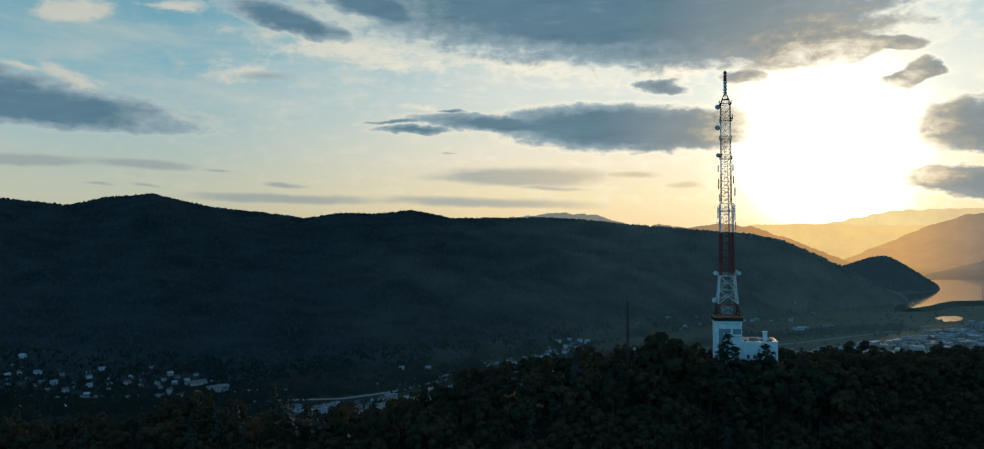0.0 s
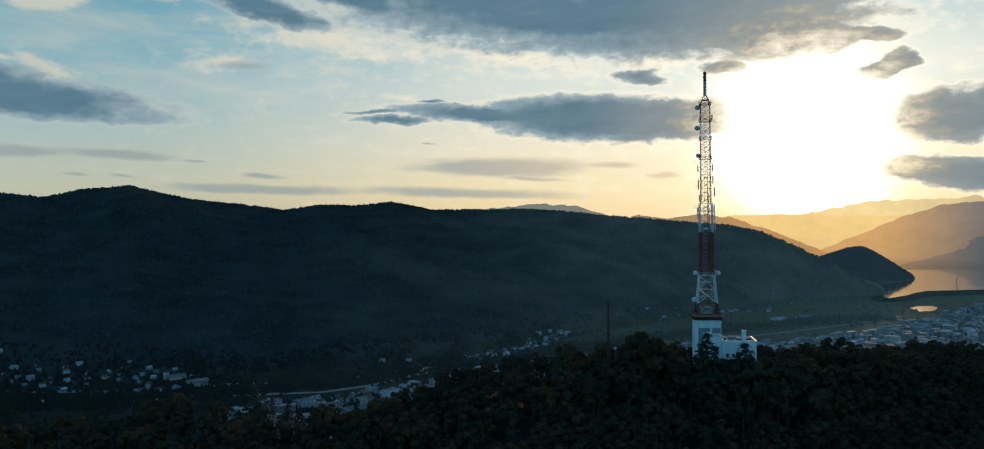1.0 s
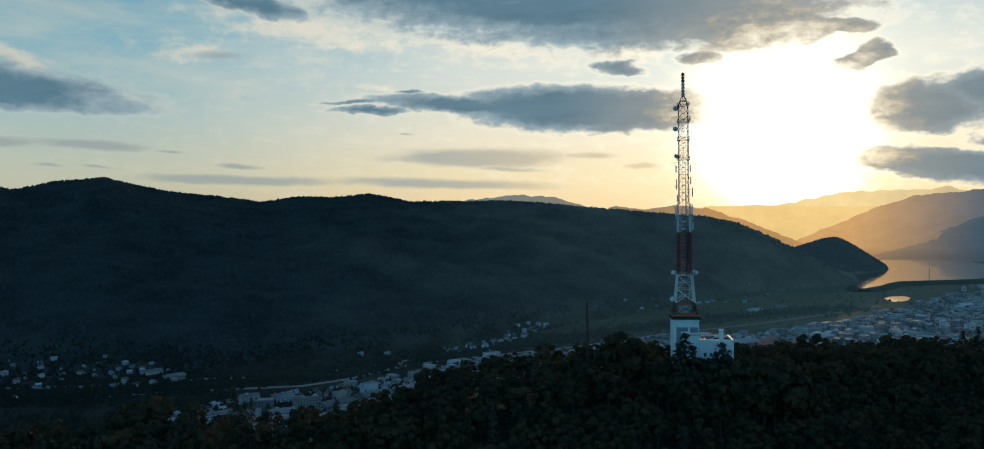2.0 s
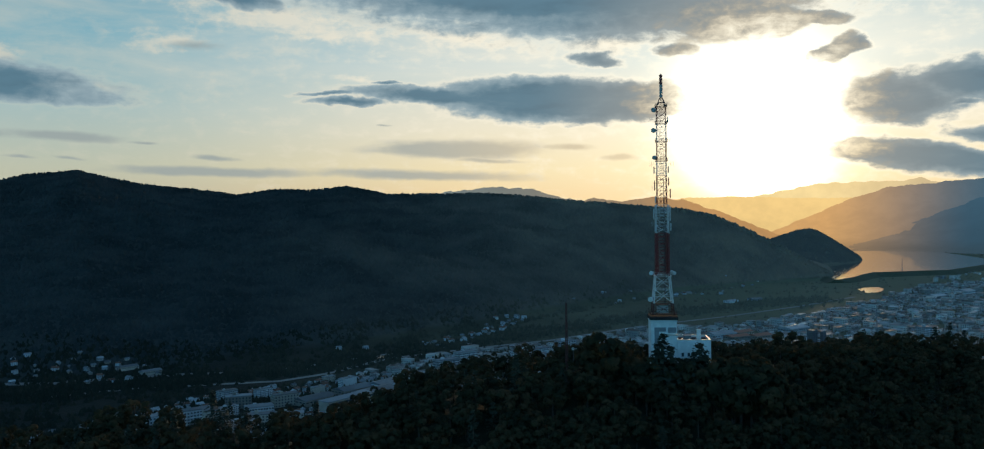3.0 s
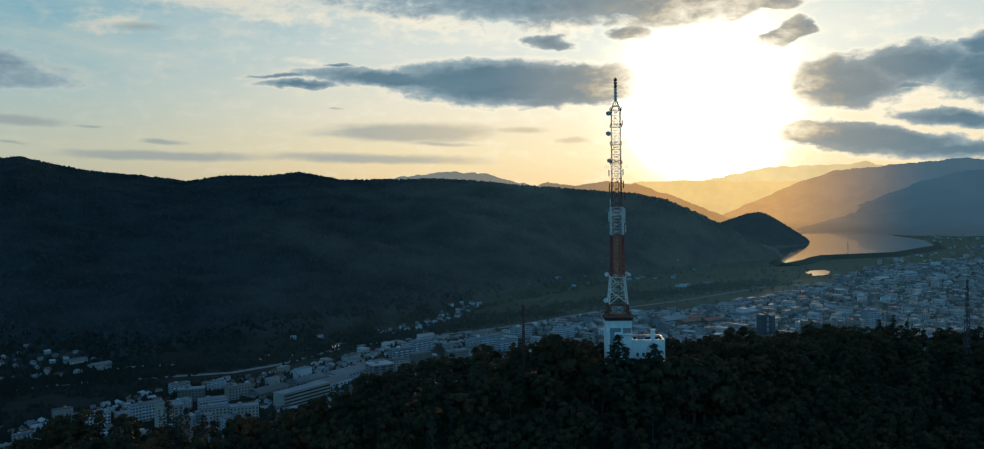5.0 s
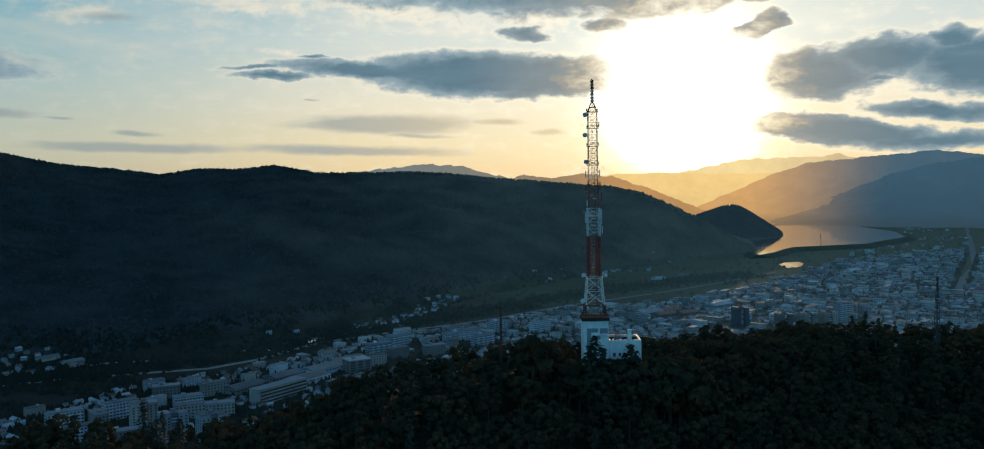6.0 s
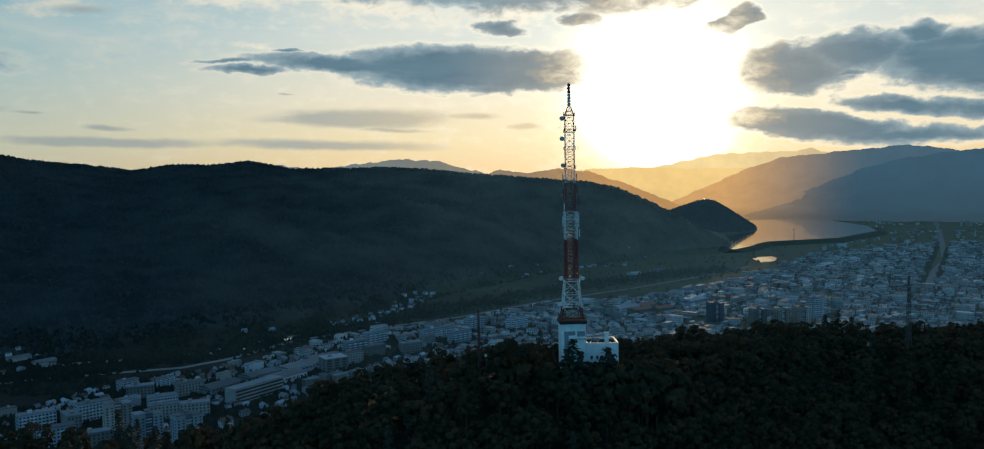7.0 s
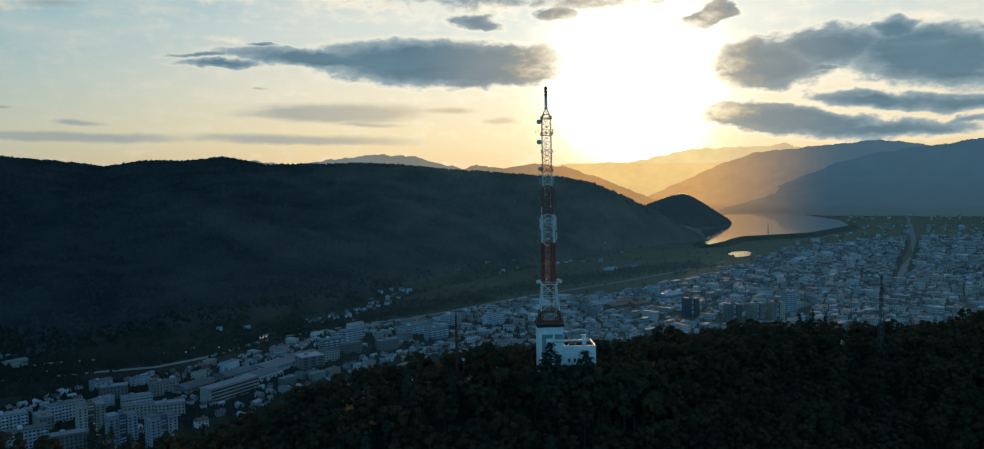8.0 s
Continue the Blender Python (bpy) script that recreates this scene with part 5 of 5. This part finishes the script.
M_RUSTY = painted("rusty_sheet_roof", (0.28, 0.115, 0.08), (0.19, 0.085, 0.06), 0.3, 0.7, 0, 0.0, 0.5, 0.3, 0.5)
TYPES = {
    "pale_twin": twin_tower(M_BLOCK, M_FLAT, 11, "pale twin-winged apartment tower with grey stair core"),
    "brown_twin": twin_tower(M_CREAM, M_BRICK, 10, "cream apartment tower with brown brick stair core"),
    "dark_twin": twin_tower(M_FLAT, M_BRICK, 11, "dark grey apartment tower with brown stair core"),
    "rusty_hall": hall("market_hall", 34, 20, 5.5, M_CREAM, M_RUSTY, "low hall with a rust-red sheet roof"),
    "tall": flat_block("apartment_block", 20, 13, 10, M_BLOCK, M_FLAT, "pale ten-storey apartment block with a flat roof", "apartment block", 3.2, 1.7, 3),
    "mid": flat_block("apartment_block", 30, 12, 5, M_BLOCK, M_FLAT, "pale five-storey apartment block with a flat roof", "apartment block", 3.0, 1.7, 4),
    "cream": flat_block("apartment_block", 26, 12, 4, M_CREAM, M_FLAT, "cream four-storey apartment block with a flat roof", "apartment block", 2.9, 1.5),
    "long": flat_block("apartment_block", 54, 12, 4, M_BLOCK, M_FLAT, "long pale apartment slab with a grey flat roof", "apartment block", 3.4, 1.7, 7),
    "office": flat_block("office_block", 26, 15, 4, M_BLOCK, M_FLAT, "white office block with dark square windows", "building", 2.6, 1.8),
    "slab": ribbon_block("factory_slab", 62, 15, 4, M_CREAM, M_FLAT, "long cream slab with dark ribbon windows"),
    "cube": flat_block("office_block", 26, 22, 5, M_CREAM, M_SHEET, "bulky pale block with a bright flat roof", "building", 8, 5.0),
    "hall": hall("factory_hall", 44, 26, 7, M_BLOCK, M_SHEET, "wide low hall with a pale sheet roof"),
    "dark_hall": hall("factory_hall", 40, 22, 6, M_CREAM, M_FLAT, "wide low hall with a grey roof"),
    "house": house(10, 8.5, 5.6, M_BLOCK, M_TILE, "small white house with a dull tiled roof"),
    "grey_house": house(12, 9, 5.8, M_BLOCK, M_SHEET, "small white house with a pale metal roof"),
    "cottage": house(9, 7, 3.2, M_CREAM, M_FLAT, "low cream cottage with a grey roof"),
}
GROUPS = {"tall": "tall apartment blocks in the town", "mid": "apartment blocks in the town", "cream": "apartment blocks in the town", "long": "apartment blocks in the town",
          "house": "houses in the valley", "grey_house": "houses in the valley", "cottage": "houses in the valley", "hall": "halls in the town", "dark_hall": "halls in the town"}
for key, group in GROUPS.items():
    tagged(TYPES[key], group=group)
first = set()
taken = []


def build(kind, x, y, yaw, size=1.0):
    m = pose(x, y, float(land(x, y)), 0, 0, yaw)
    if kind in first:
        ob = copy_thing(TYPES[kind], m)
    else:
        ob = TYPES[kind]
        ob.matrix_world = m
        first.add(kind)
    ob.scale = (size, size, size)
    taken.append((x, y, 9 if "house" in kind or kind == "cottage" else 17))
    return ob


# the blocks below the hill, one by one
for kind, x, y, yaw in (
        ("office", -166, 862, 20), ("slab", -84, 886, 48), ("pale_twin", -156, 744, 28), ("pale_twin", -124, 733, 34), ("brown_twin", -191, 796, 24), ("cube", -8, 985, 22),
        ("mid", -262, 815, 30), ("cream", -234, 816, 118), ("mid", -222, 842, 35), ("mid", -232, 764, 25), ("cream", -198, 752, 20), ("cream", -196, 912, 10), ("dark_hall", -86, 968, 45),
        ("hall", -48, 992, 48), ("hall", -60, 948, 48), ("cream", -132, 830, 8), ("cream", -158, 829, 14), ("cottage", -88, 818, 40), ("dark_hall", -122, 925, 48),
        ("cream", -150, 915, 30), ("house", -100, 785, 30), ("hall", -20, 1030, 40), ("mid", 18, 1076, 30), ("mid", 44, 1130, 35), ("cream", 84, 1062, 20),
        ("long", 128, 1150, 30), ("mid", 184, 1200, 35), ("mid", 240, 1182, 30), ("cream", 12, 1020, 15), ("cream", 40, 1055, 30), ("mid", 150, 1105, 30),
        ("rusty_hall", 448, 1268, 20), ("rusty_hall", 484, 1272, 28), ("rusty_hall", 425, 1300, 15), ("rusty_hall", 470, 1310, 30), ("dark_twin", 520, 1160, 15), ("tall", 668, 1152, 15), ("brown_twin", 558, 1108, 15), ("brown_twin", 590, 1104, 18), ("brown_twin", 622, 1108, 12),
        ("hall", 1020, 1720, 30), ("hall", 1130, 1800, 35), ("dark_hall", 1280, 1880, 30), ("hall", 560, 1330, 30), ("hall", 430, 1290, 25)):
    build(kind, x, y, yaw, 0.84 if "twin" in kind else 1.0)

TOWN = [(-420, 760), (-292, 890), (-220, 996), (-109, 1040), (-19, 1143), (48, 1212), (178, 1274), (326, 1380), (491, 1395), (689, 1536), (866, 1683),
        (1127, 1964), (1453, 2061), (1600, 2150), (1900, 2100), (1750, 1600), (1200, 1000), (300, 640), (-150, 600)]


def inside(x, y, outline):
    hit = np.zeros(x.shape, bool)
    n = len(outline)
    for k in range(n):
        (ax, ay), (bx, by) = outline[k], outline[(k + 1) % n]
        cross = ((ay > y) != (by > y)) & (x < (bx - ax) * (y - ay) / (by - ay + 1e-9) + ax)
        hit ^= cross
    return hit


def near_road(x, y):
    a, b = np.array((979.0, 1336.0)), np.array((1529.0, 2024.0))
    d = (b - a) / np.linalg.norm(b - a)
    return np.where(y < 1395, 99.0, np.abs((x - a[0]) * d[1] - (y - a[1]) * d[0]))


def town_sites():
    rng = np.random.RandomState(17)
    # plots in rows along the valley
    u, v = np.meshgrid(np.arange(-600, 3000, 10.8), np.arange(-900, 1500, 9.8), indexing="ij")
    u = u + rng.uniform(-3, 3, u.shape)
    v = v + rng.uniform(-2.8, 2.8, v.shape)
    c, s = math.cos(radians(40)), math.sin(radians(40))
    x, y = (-100 + u * c - v * s).ravel(), (700 + u * s + v * c).ravel()
    az, r = np.degrees(np.arctan2(x, y)), np.hypot(x, y)
    limit = np.interp(az, [-20, -10, -4, 0, 5, 10, 20, 28, 36, 42], [640, 710, 820, 915, 985, 1030, 1100, 1190, 1240, 1350])
    keep = inside(x, y, TOWN) & (r > limit) & (az < 46) & (land(x, y) < 3) & (near_road(x, y) > 17)
    keep &= rng.uniform(size=len(x)) < 0.78
    x, y, r = x[keep], y[keep], r[keep]
    for tx, ty, tr in taken:
        far = np.hypot(x - tx, y - ty) > tr + 15
        x, y, r = x[far], y[far], r[far]
    order = np.argsort(r)
    return x[order], y[order], rng


sx, sy, town_rng = town_sites()
ONE_BY_ONE = 430
RADIUS = {"long": 24, "mid": 16, "cream": 15, "hall": 22, "dark_hall": 20, "house": 7, "grey_house": 7.5, "cottage": 6.5, "tall": 13}
for k in range(min(ONE_BY_ONE, len(sx))):
    x, y = float(sx[k]), float(sy[k])
    near = x < 0 and y < 1000
    kind = str(town_rng.choice(["cream", "mid", "house", "grey_house", "cottage", "dark_hall", "hall", "long", "tall"],
                               p=[0.17, 0.12, 0.22, 0.25, 0.18, 0.03, 0.0, 0.03, 0.0] if near else [0.04, 0.04, 0.28, 0.36, 0.22, 0.03, 0.02, 0.0, 0.01]))
    yaw = 40 + town_rng.choice([0, 90, 180]) + town_rng.uniform(-8, 8)
    size = float(town_rng.uniform(0.50, 0.72) if near else town_rng.uniform(0.46, 0.72))
    if any(math.hypot(x - a, y - b) < RADIUS[kind] * size + c * 0.8 for a, b, c in taken):
        continue
    build(kind, x, y, yaw, size)
    taken[-1] = (x, y, RADIUS[kind] * size)

# villages: at the ridge's foot, on the slope, and by the river
village_rng = np.random.RandomState(23)


def scatter_houses(n, points, spread, kinds=("grey_house", "cottage", "cottage", "cottage", "house"), small=0.5, large=0.75):
    count, tries = 0, 0
    while count < n and tries < 4000:
        tries += 1
        k = village_rng.randint(0, len(points) - 1)
        f = village_rng.uniform()
        x = points[k][0] + (points[k + 1][0] - points[k][0]) * f + village_rng.normal(0, spread)
        y = points[k][1] + (points[k + 1][1] - points[k][1]) * f + village_rng.normal(0, spread)
        if any(math.hypot(x - a, y - b) < 15 for a, b, _ in taken):
            continue
        build(str(village_rng.choice(kinds)), x, y, village_rng.uniform(-60, 60), village_rng.uniform(small, large))
        count += 1


scatter_houses(46, [(-640, 1105), (-520, 1098), (-420, 1115), (-365, 1100)], 24)
scatter_houses(10, [(-640, 1075), (-400, 1105)], 12)
scatter_houses(36, [(-5, 1285), (48, 1340), (96, 1420), (160, 1560)], 10, ("grey_house", "cottage", "cottage", "house"), 0.52, 0.78)
scatter_houses(14, [(300, 1720), (480, 1850), (640, 1930)], 22)
scatter_houses(6, [(700, 2020), (800, 2080)], 25)
for kind, x, y, yaw in (("dark_hall", -372, 1112, 40), ("dark_hall", -340, 1098, 45), ("grey_house", -128, 1245, 20), ("grey_house", -92, 1258, 30), ("dark_hall", 560, 1905, 20), ("hall", 660, 1760, 25), ("hall", 600, 1730, 25)):
    build(kind, x, y, yaw, 0.6)

# ---------------------------------------------------------------- the far town as one mass, and the valley's trees
M_FAR_WALL = island_tinted("far_town_walls", [(0.0, (0.16, 0.16, 0.15)), (0.4, (0.34, 0.34, 0.32)), (0.75, (0.52, 0.51, 0.48)), (1.0, (0.76, 0.75, 0.72))], 0.85)
M_FAR_ROOF = island_tinted("far_town_roofs", [(0.0, (0.045, 0.035, 0.032)), (0.35, (0.14, 0.12, 0.115)), (0.6, (0.25, 0.25, 0.25)), (0.85, (0.40, 0.41, 0.41)), (1.0, (0.60, 0.62, 0.61))], 0.75)


def far_town():
    rng = np.random.RandomState(31)
    x, y = sx[ONE_BY_ONE:], sy[ONE_BY_ONE:]
    # more houses beyond the town, out on the plain
    ex, ey = rng.uniform(900, 2600, 2000), rng.uniform(1900, 3900, 2000)
    az = np.degrees(np.arctan2(ex, ey))
    keep = (az > 33.5 - (ey < 2300) * 3) & (land(ex, ey) < 3) & (near_road(ex, ey) > 24) & ~inside(ex, ey, LAKE)
    keep &= wave(ex, ey, 500, 8) > -0.1
    x, y = np.concatenate([x, ex[keep]]), np.concatenate([y, ey[keep]])
    n = len(x)
    big = rng.uniform(size=n) < 0.13
    w = np.where(big, rng.uniform(12, 24, n), rng.uniform(4.5, 8.5, n))
    free = np.ones(n, bool)
    for k in np.nonzero(big)[0]:
        # a long slab takes the plots beside it
        if free[k]:
            close = np.hypot(x - x[k], y - y[k]) < w[k] / 2 + 4
            close[k] = False
            free &= ~close
    x, y, big, w = x[free], y[free], big[free], w[free]
    n = len(x)
    d = np.where(big, rng.uniform(7, 9, n), rng.uniform(4.2, 6.2, n))
    h = np.where(big, rng.choice([4.5, 6, 6, 8, 9, 9, 11], n), rng.uniform(2.4, 4.8, n))
    t = radians(40) + rng.choice([0, math.pi / 2], n) + rng.uniform(-0.15, 0.15, n)
    rise = np.where(big & (rng.uniform(size=n) < 0.75), 0.15, d * 0.26)
    c, s = np.cos(t), np.sin(t)

    def corner(a, b, z):
        return np.stack([x + a * c - b * s, y + a * s + b * c, z + np.zeros(n)], -1)

    zero = np.zeros(n) - 1
    low = [corner(a * w / 2, b * d / 2, zero) for a, b in ((-1, -1), (1, -1), (1, 1), (-1, 1))]
    top = [corner(a * w / 2, b * d / 2, h) for a, b in ((-1, -1), (1, -1), (1, 1), (-1, 1))]
    v = np.stack(low + top, 1)
    f = np.array([(0, 1, 5, 4), (1, 2, 6, 5), (2, 3, 7, 6), (3, 0, 4, 7)])
    tagged(bulk_mesh("town_walls", v.reshape(-1, 3), (f[None] + (np.arange(n) * 8)[:, None, None]).reshape(-1, 4), M_FAR_WALL),
           "dense pale town houses and blocks in the valley", "town", kind="stuff")
    # windows: storey by storey, along the two faces that look to the hill and the two ends
    wv = []
    for storey in range(5):
        z0 = 1.0 + 2.9 * storey
        tall = h > z0 + 1.6
        for side in range(4):
            run = w if side % 2 == 0 else d
            for i in range(7):
                pos = -run / 2 + 1.6 + 3.0 * i
                ok = tall & (pos < run / 2 - 1.2)
                if not ok.any():
                    continue
                for_out = (d if side % 2 == 0 else w) / 2 + 0.05
                sign = -1 if side in (0, 3) else 1
                ps = []
                for du, dz in ((-0.65, 0), (0.65, 0), (0.65, 1.35), (-0.65, 1.35)):
                    a, b = (pos + du, sign * for_out) if side % 2 == 0 else (sign * for_out, pos + du)
                    ps.append(corner(a, b, z0 + dz)[ok])
                wv.append(np.stack(ps, 1))
    wv = np.concatenate(wv)
    tagged(bulk_mesh("town_windows", wv.reshape(-1, 3), np.arange(len(wv) * 4).reshape(-1, 4), M_GLASS), "dark windows of the town houses", "windows", kind="stuff")
    e = 0.4
    eave = [corner(a * (w / 2 + e), b * (d / 2 + e), h + 0.02) for a, b in ((-1, -1), (1, -1), (1, 1), (-1, 1))]
    ridge = [corner(a * (w / 2 - 1.5), 0 * d, h + rise) for a in (-1, 1)]
    v = np.stack(eave + ridge, 1)
    quads = np.array([(0, 1, 5, 4), (2, 3, 4, 5)])
    tris = np.array([(0, 4, 3), (1, 2, 5)])
    k = (np.arange(n) * 6)[:, None, None]
    tagged(bulk_mesh("town_roofs", v.reshape(-1, 3), (quads[None] + k).reshape(-1, 4), M_FAR_ROOF, (tris[None] + k).reshape(-1, 3)),
           "pale grey and clay roofs of the town", "roofs", kind="stuff")


far_town()


def valley_trees():
    rng = np.random.RandomState(41)
    # among the houses
    n = 19000
    x, y = rng.uniform(-420, 1900, n), rng.uniform(650, 2150, n)
    keep = inside(x, y, TOWN) & (land(x, y) < 4) & (near_road(x, y) > 16)
    keep &= wave(x, y, 160, 4) + rng.uniform(-0.7, 0.7, n) > -0.15
    for tx, ty, tr in taken:
        keep &= np.hypot(x - tx, y - ty) > tr * 0.75
    # belts along the river and the fields
    belts = [(-800, 985), (-560, 1000), (-400, 1022), (-260, 1072), (-130, 1130), (20, 1270), (200, 1400), (400, 1560), (620, 1680), (800, 1760)]
    m = 3400
    k = rng.randint(0, len(belts) - 1, m)
    f = rng.uniform(size=m)
    b = np.array(belts, float)
    p = b[k] + (b[k + 1] - b[k]) * f[:, None] + rng.normal(size=(m, 2)) * 26
    # scattered over the plain beyond the town and round the lake
    q = 3200
    px, py = rng.uniform(700, 3000, q), rng.uniform(1850, 4200, q)
    ok = (land(px, py) < 4) & ~inside(px, py, LAKE) & (near_road(px, py) > 18)
    ok &= wave(px, py, 420, 6) + wave(px, py, 130, 7) * 0.7 > -0.1
    # hedges and copses between ridge and town
    hx, hy = rng.uniform(-100, 1000, 1500), rng.uniform(1250, 2150, 1500)
    hk = (land(hx, hy) < 12) & ~inside(hx, hy, TOWN) & (wave(hx, hy, 150, 12) > 0.22)
    # gardens of the near town, and both sides of the avenue
    gx, gy = rng.uniform(-430, 320, 8500), rng.uniform(640, 1200, 8500)
    gk = inside(gx, gy, TOWN) & (land(gx, gy) < 4) & (wave(gx, gy, 90, 14) > -0.55)
    vx, vy = rng.uniform(-700, -330, 700), rng.uniform(1060, 1230, 700)
    # thickets along the foot of the ridge
    fa = rng.uniform(-32, 20, 5200)
    fr = np.interp(fa, RIDGE[:, 0], RIDGE[:, 1]) + rng.uniform(-75, 130, 5200)
    fx, fy = fr * np.sin(np.radians(fa)), fr * np.cos(np.radians(fa))
    fk = ~inside(fx, fy, TOWN) & (wave(fx, fy, 110, 15) + rng.uniform(-0.5, 0.5, 5200) > -0.2 + 0.35 * (fa > 5))
    wx, wy = rng.uniform(-700, -190, 2600), rng.uniform(690, 1010, 2600)
    wk = (land(wx, wy) < 4) & (wave(wx, wy, 120, 16) > -0.3)
    f = rng.uniform(0.1, 1, 420)
    side = rng.choice([-1, 1], 420) * rng.uniform(9, 18, 420)
    ax, ay = 979 + 550 * f + 0.78 * side, 1336 + 688 * f - 0.62 * side
    x = np.concatenate([x[keep], p[:, 0], px[ok], hx[hk], gx[gk], ax, vx, fx[fk], wx[wk]])
    y = np.concatenate([y[keep], p[:, 1], py[ok], hy[hk], gy[gk], ay, vy, fy[fk], wy[wk]])
    free = ~inside(x, y, POND)
    for tx, ty, tr in taken:
        free &= np.hypot(x - tx, y - ty) > tr * 0.72
    x, y = x[free], y[free]
    r = rng.uniform(1.8, 3.8, len(x))
    a = rng.uniform(0, 6.283, len(x))
    x, y, r = np.concatenate([x, x + np.cos(a) * r * 0.9]), np.concatenate([y, y + np.sin(a) * r * 0.9]), np.concatenate([r, r * rng.uniform(0.5, 0.9, len(r))])
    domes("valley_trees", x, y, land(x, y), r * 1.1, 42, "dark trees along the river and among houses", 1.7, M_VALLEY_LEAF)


valley_trees()

# two far floodlights on the plain
M_LAMP, lamp_graph, lamp_bsdf = material("floodlight_glow", 0.5)
lamp_bsdf.inputs["Emission Color"].default_value = (1.0, 0.80, 0.45, 1)
lamp_bsdf.inputs["Emission Strength"].default_value = 6.0
for heading in (23.55, 23.72, 23.95):
    x, y = 4250 * math.sin(radians(heading)), 4250 * math.cos(radians(heading))
    light = thing("floodlight", pose(x, y, 31.0), "lit floodlight on a tall pole far beyond the lake", "floodlight", "floodlights beyond the lake")
    part("pole", tube(bmesh.new(), (0, 0, -6), (0, 0, 36), 0.5, 0.35, 6), M_DARK, light)
    part("lamp_head", box(bmesh.new(), -1.2, -1.0, 36, 1.2, 1.0, 37.4, 0.2), M_LAMP, light, "bright warm lamp head")


# ---------------------------------------------------------------- two slim masts: one among the blocks of the town, one standing in the lake
def slim_mast(name, x, y, z, height, foot, label):
    """A tapering four-legged lattice mast with crossed bracing and two arms."""
    root = thing(name, pose(x, y, z, 0, 0, 20), label, "mast")
    at = [(math.cos(radians(45 + 90 * i)), math.sin(radians(45 + 90 * i))) for i in range(4)]
    for cx, cy in at:
        part("leg", tube(bmesh.new(), (cx * foot, cy * foot, 0), (cx * 0.3, cy * 0.3, height), 0.16, 0.12, 5), M_GREY, root)
    for (ax, ay), (bx, by) in zip(at, at[1:] + at[:1]):
        for k in range(12):
            z0, z1 = height * k / 12, height * (k + 1) / 12
            r0, r1 = foot + (0.3 - foot) * k / 12, foot + (0.3 - foot) * (k + 1) / 12
            part("brace", tube(bmesh.new(), (ax * r0, ay * r0, z0), (bx * r1, by * r1, z1), 0.08, 0.08, 4), M_GREY, root)
    for up in (0.80, 0.92):
        part("arm", box(bmesh.new(), -2.2, -0.12, height * up, 2.2, 0.12, height * up + 0.25), M_GREY, root)
    return root


slim_mast("town_mast", 612.0, 1175.0, float(land(612.0, 1175.0)) - 0.2, 57.9, 1.3, "slim grey lattice mast among the town blocks")
slim_mast("lake_mast", 1308.0, 2370.0, 5.0, 31.0, 1.6, "thin dark mast standing in the golden lake")

# ---------------------------------------------------------------- a dark lattice mast rising out of the wood on the hill's far shoulder
pylon = thing("lattice_mast", pose(233.0, 330.0, float(land(233.0, 330.0)) - 0.3), "slim dark steel lattice mast rising from the wood", "mast")
PYLON_H = 169.5 - float(land(233.0, 330.0))
for i in range(4):
    a = radians(45 + 90 * i)
    leg = tube(bmesh.new(), (1.5 * math.cos(a), 1.5 * math.sin(a), 0), (0.42 * math.cos(a), 0.42 * math.sin(a), PYLON_H), 0.14, 0.09, 5)
    part("leg", leg, M_DARK, pylon)
for i in range(4):
    a, b = radians(45 + 90 * i), radians(135 + 90 * i)
    for k in range(16):
        bm = bmesh.new()
        z0, z1 = PYLON_H * k / 16, PYLON_H * (k + 1) / 16
        r0, r1 = 1.5 - 1.08 * k / 16, 1.5 - 1.08 * (k + 1) / 16
        tube(bm, (r0 * math.cos(a), r0 * math.sin(a), z0), (r1 * math.cos(b), r1 * math.sin(b), z1), 0.06, 0.06, 4)
        tube(bm, (r0 * math.cos(b), r0 * math.sin(b), z0), (r1 * math.cos(a), r1 * math.sin(a), z1), 0.06, 0.06, 4)
        part("cross_brace", bm, M_DARK, pylon)
part("top_platform", box(bmesh.new(), -1.1, -1.1, PYLON_H - 4.0, 1.1, 1.1, PYLON_H - 3.7, 0.04), M_DARK, pylon)
for sx_, sy_ in ((-1, -0.2), (1, 0.3), (0.1, -1)):
    antenna = box(bmesh.new(), sx_ - 0.2, sy_ - 0.12, PYLON_H - 3.4, sx_ + 0.2, sy_ + 0.12, PYLON_H - 0.9, 0.05)
    part("antenna_panel", antenna, M_DISH, pylon, "pale grey antenna panel")
part("whip_aerial", tube(bmesh.new(), (0, 0, PYLON_H - 0.5), (0, 0, PYLON_H + 2.5), 0.06, 0.04, 5), M_DARK, pylon)
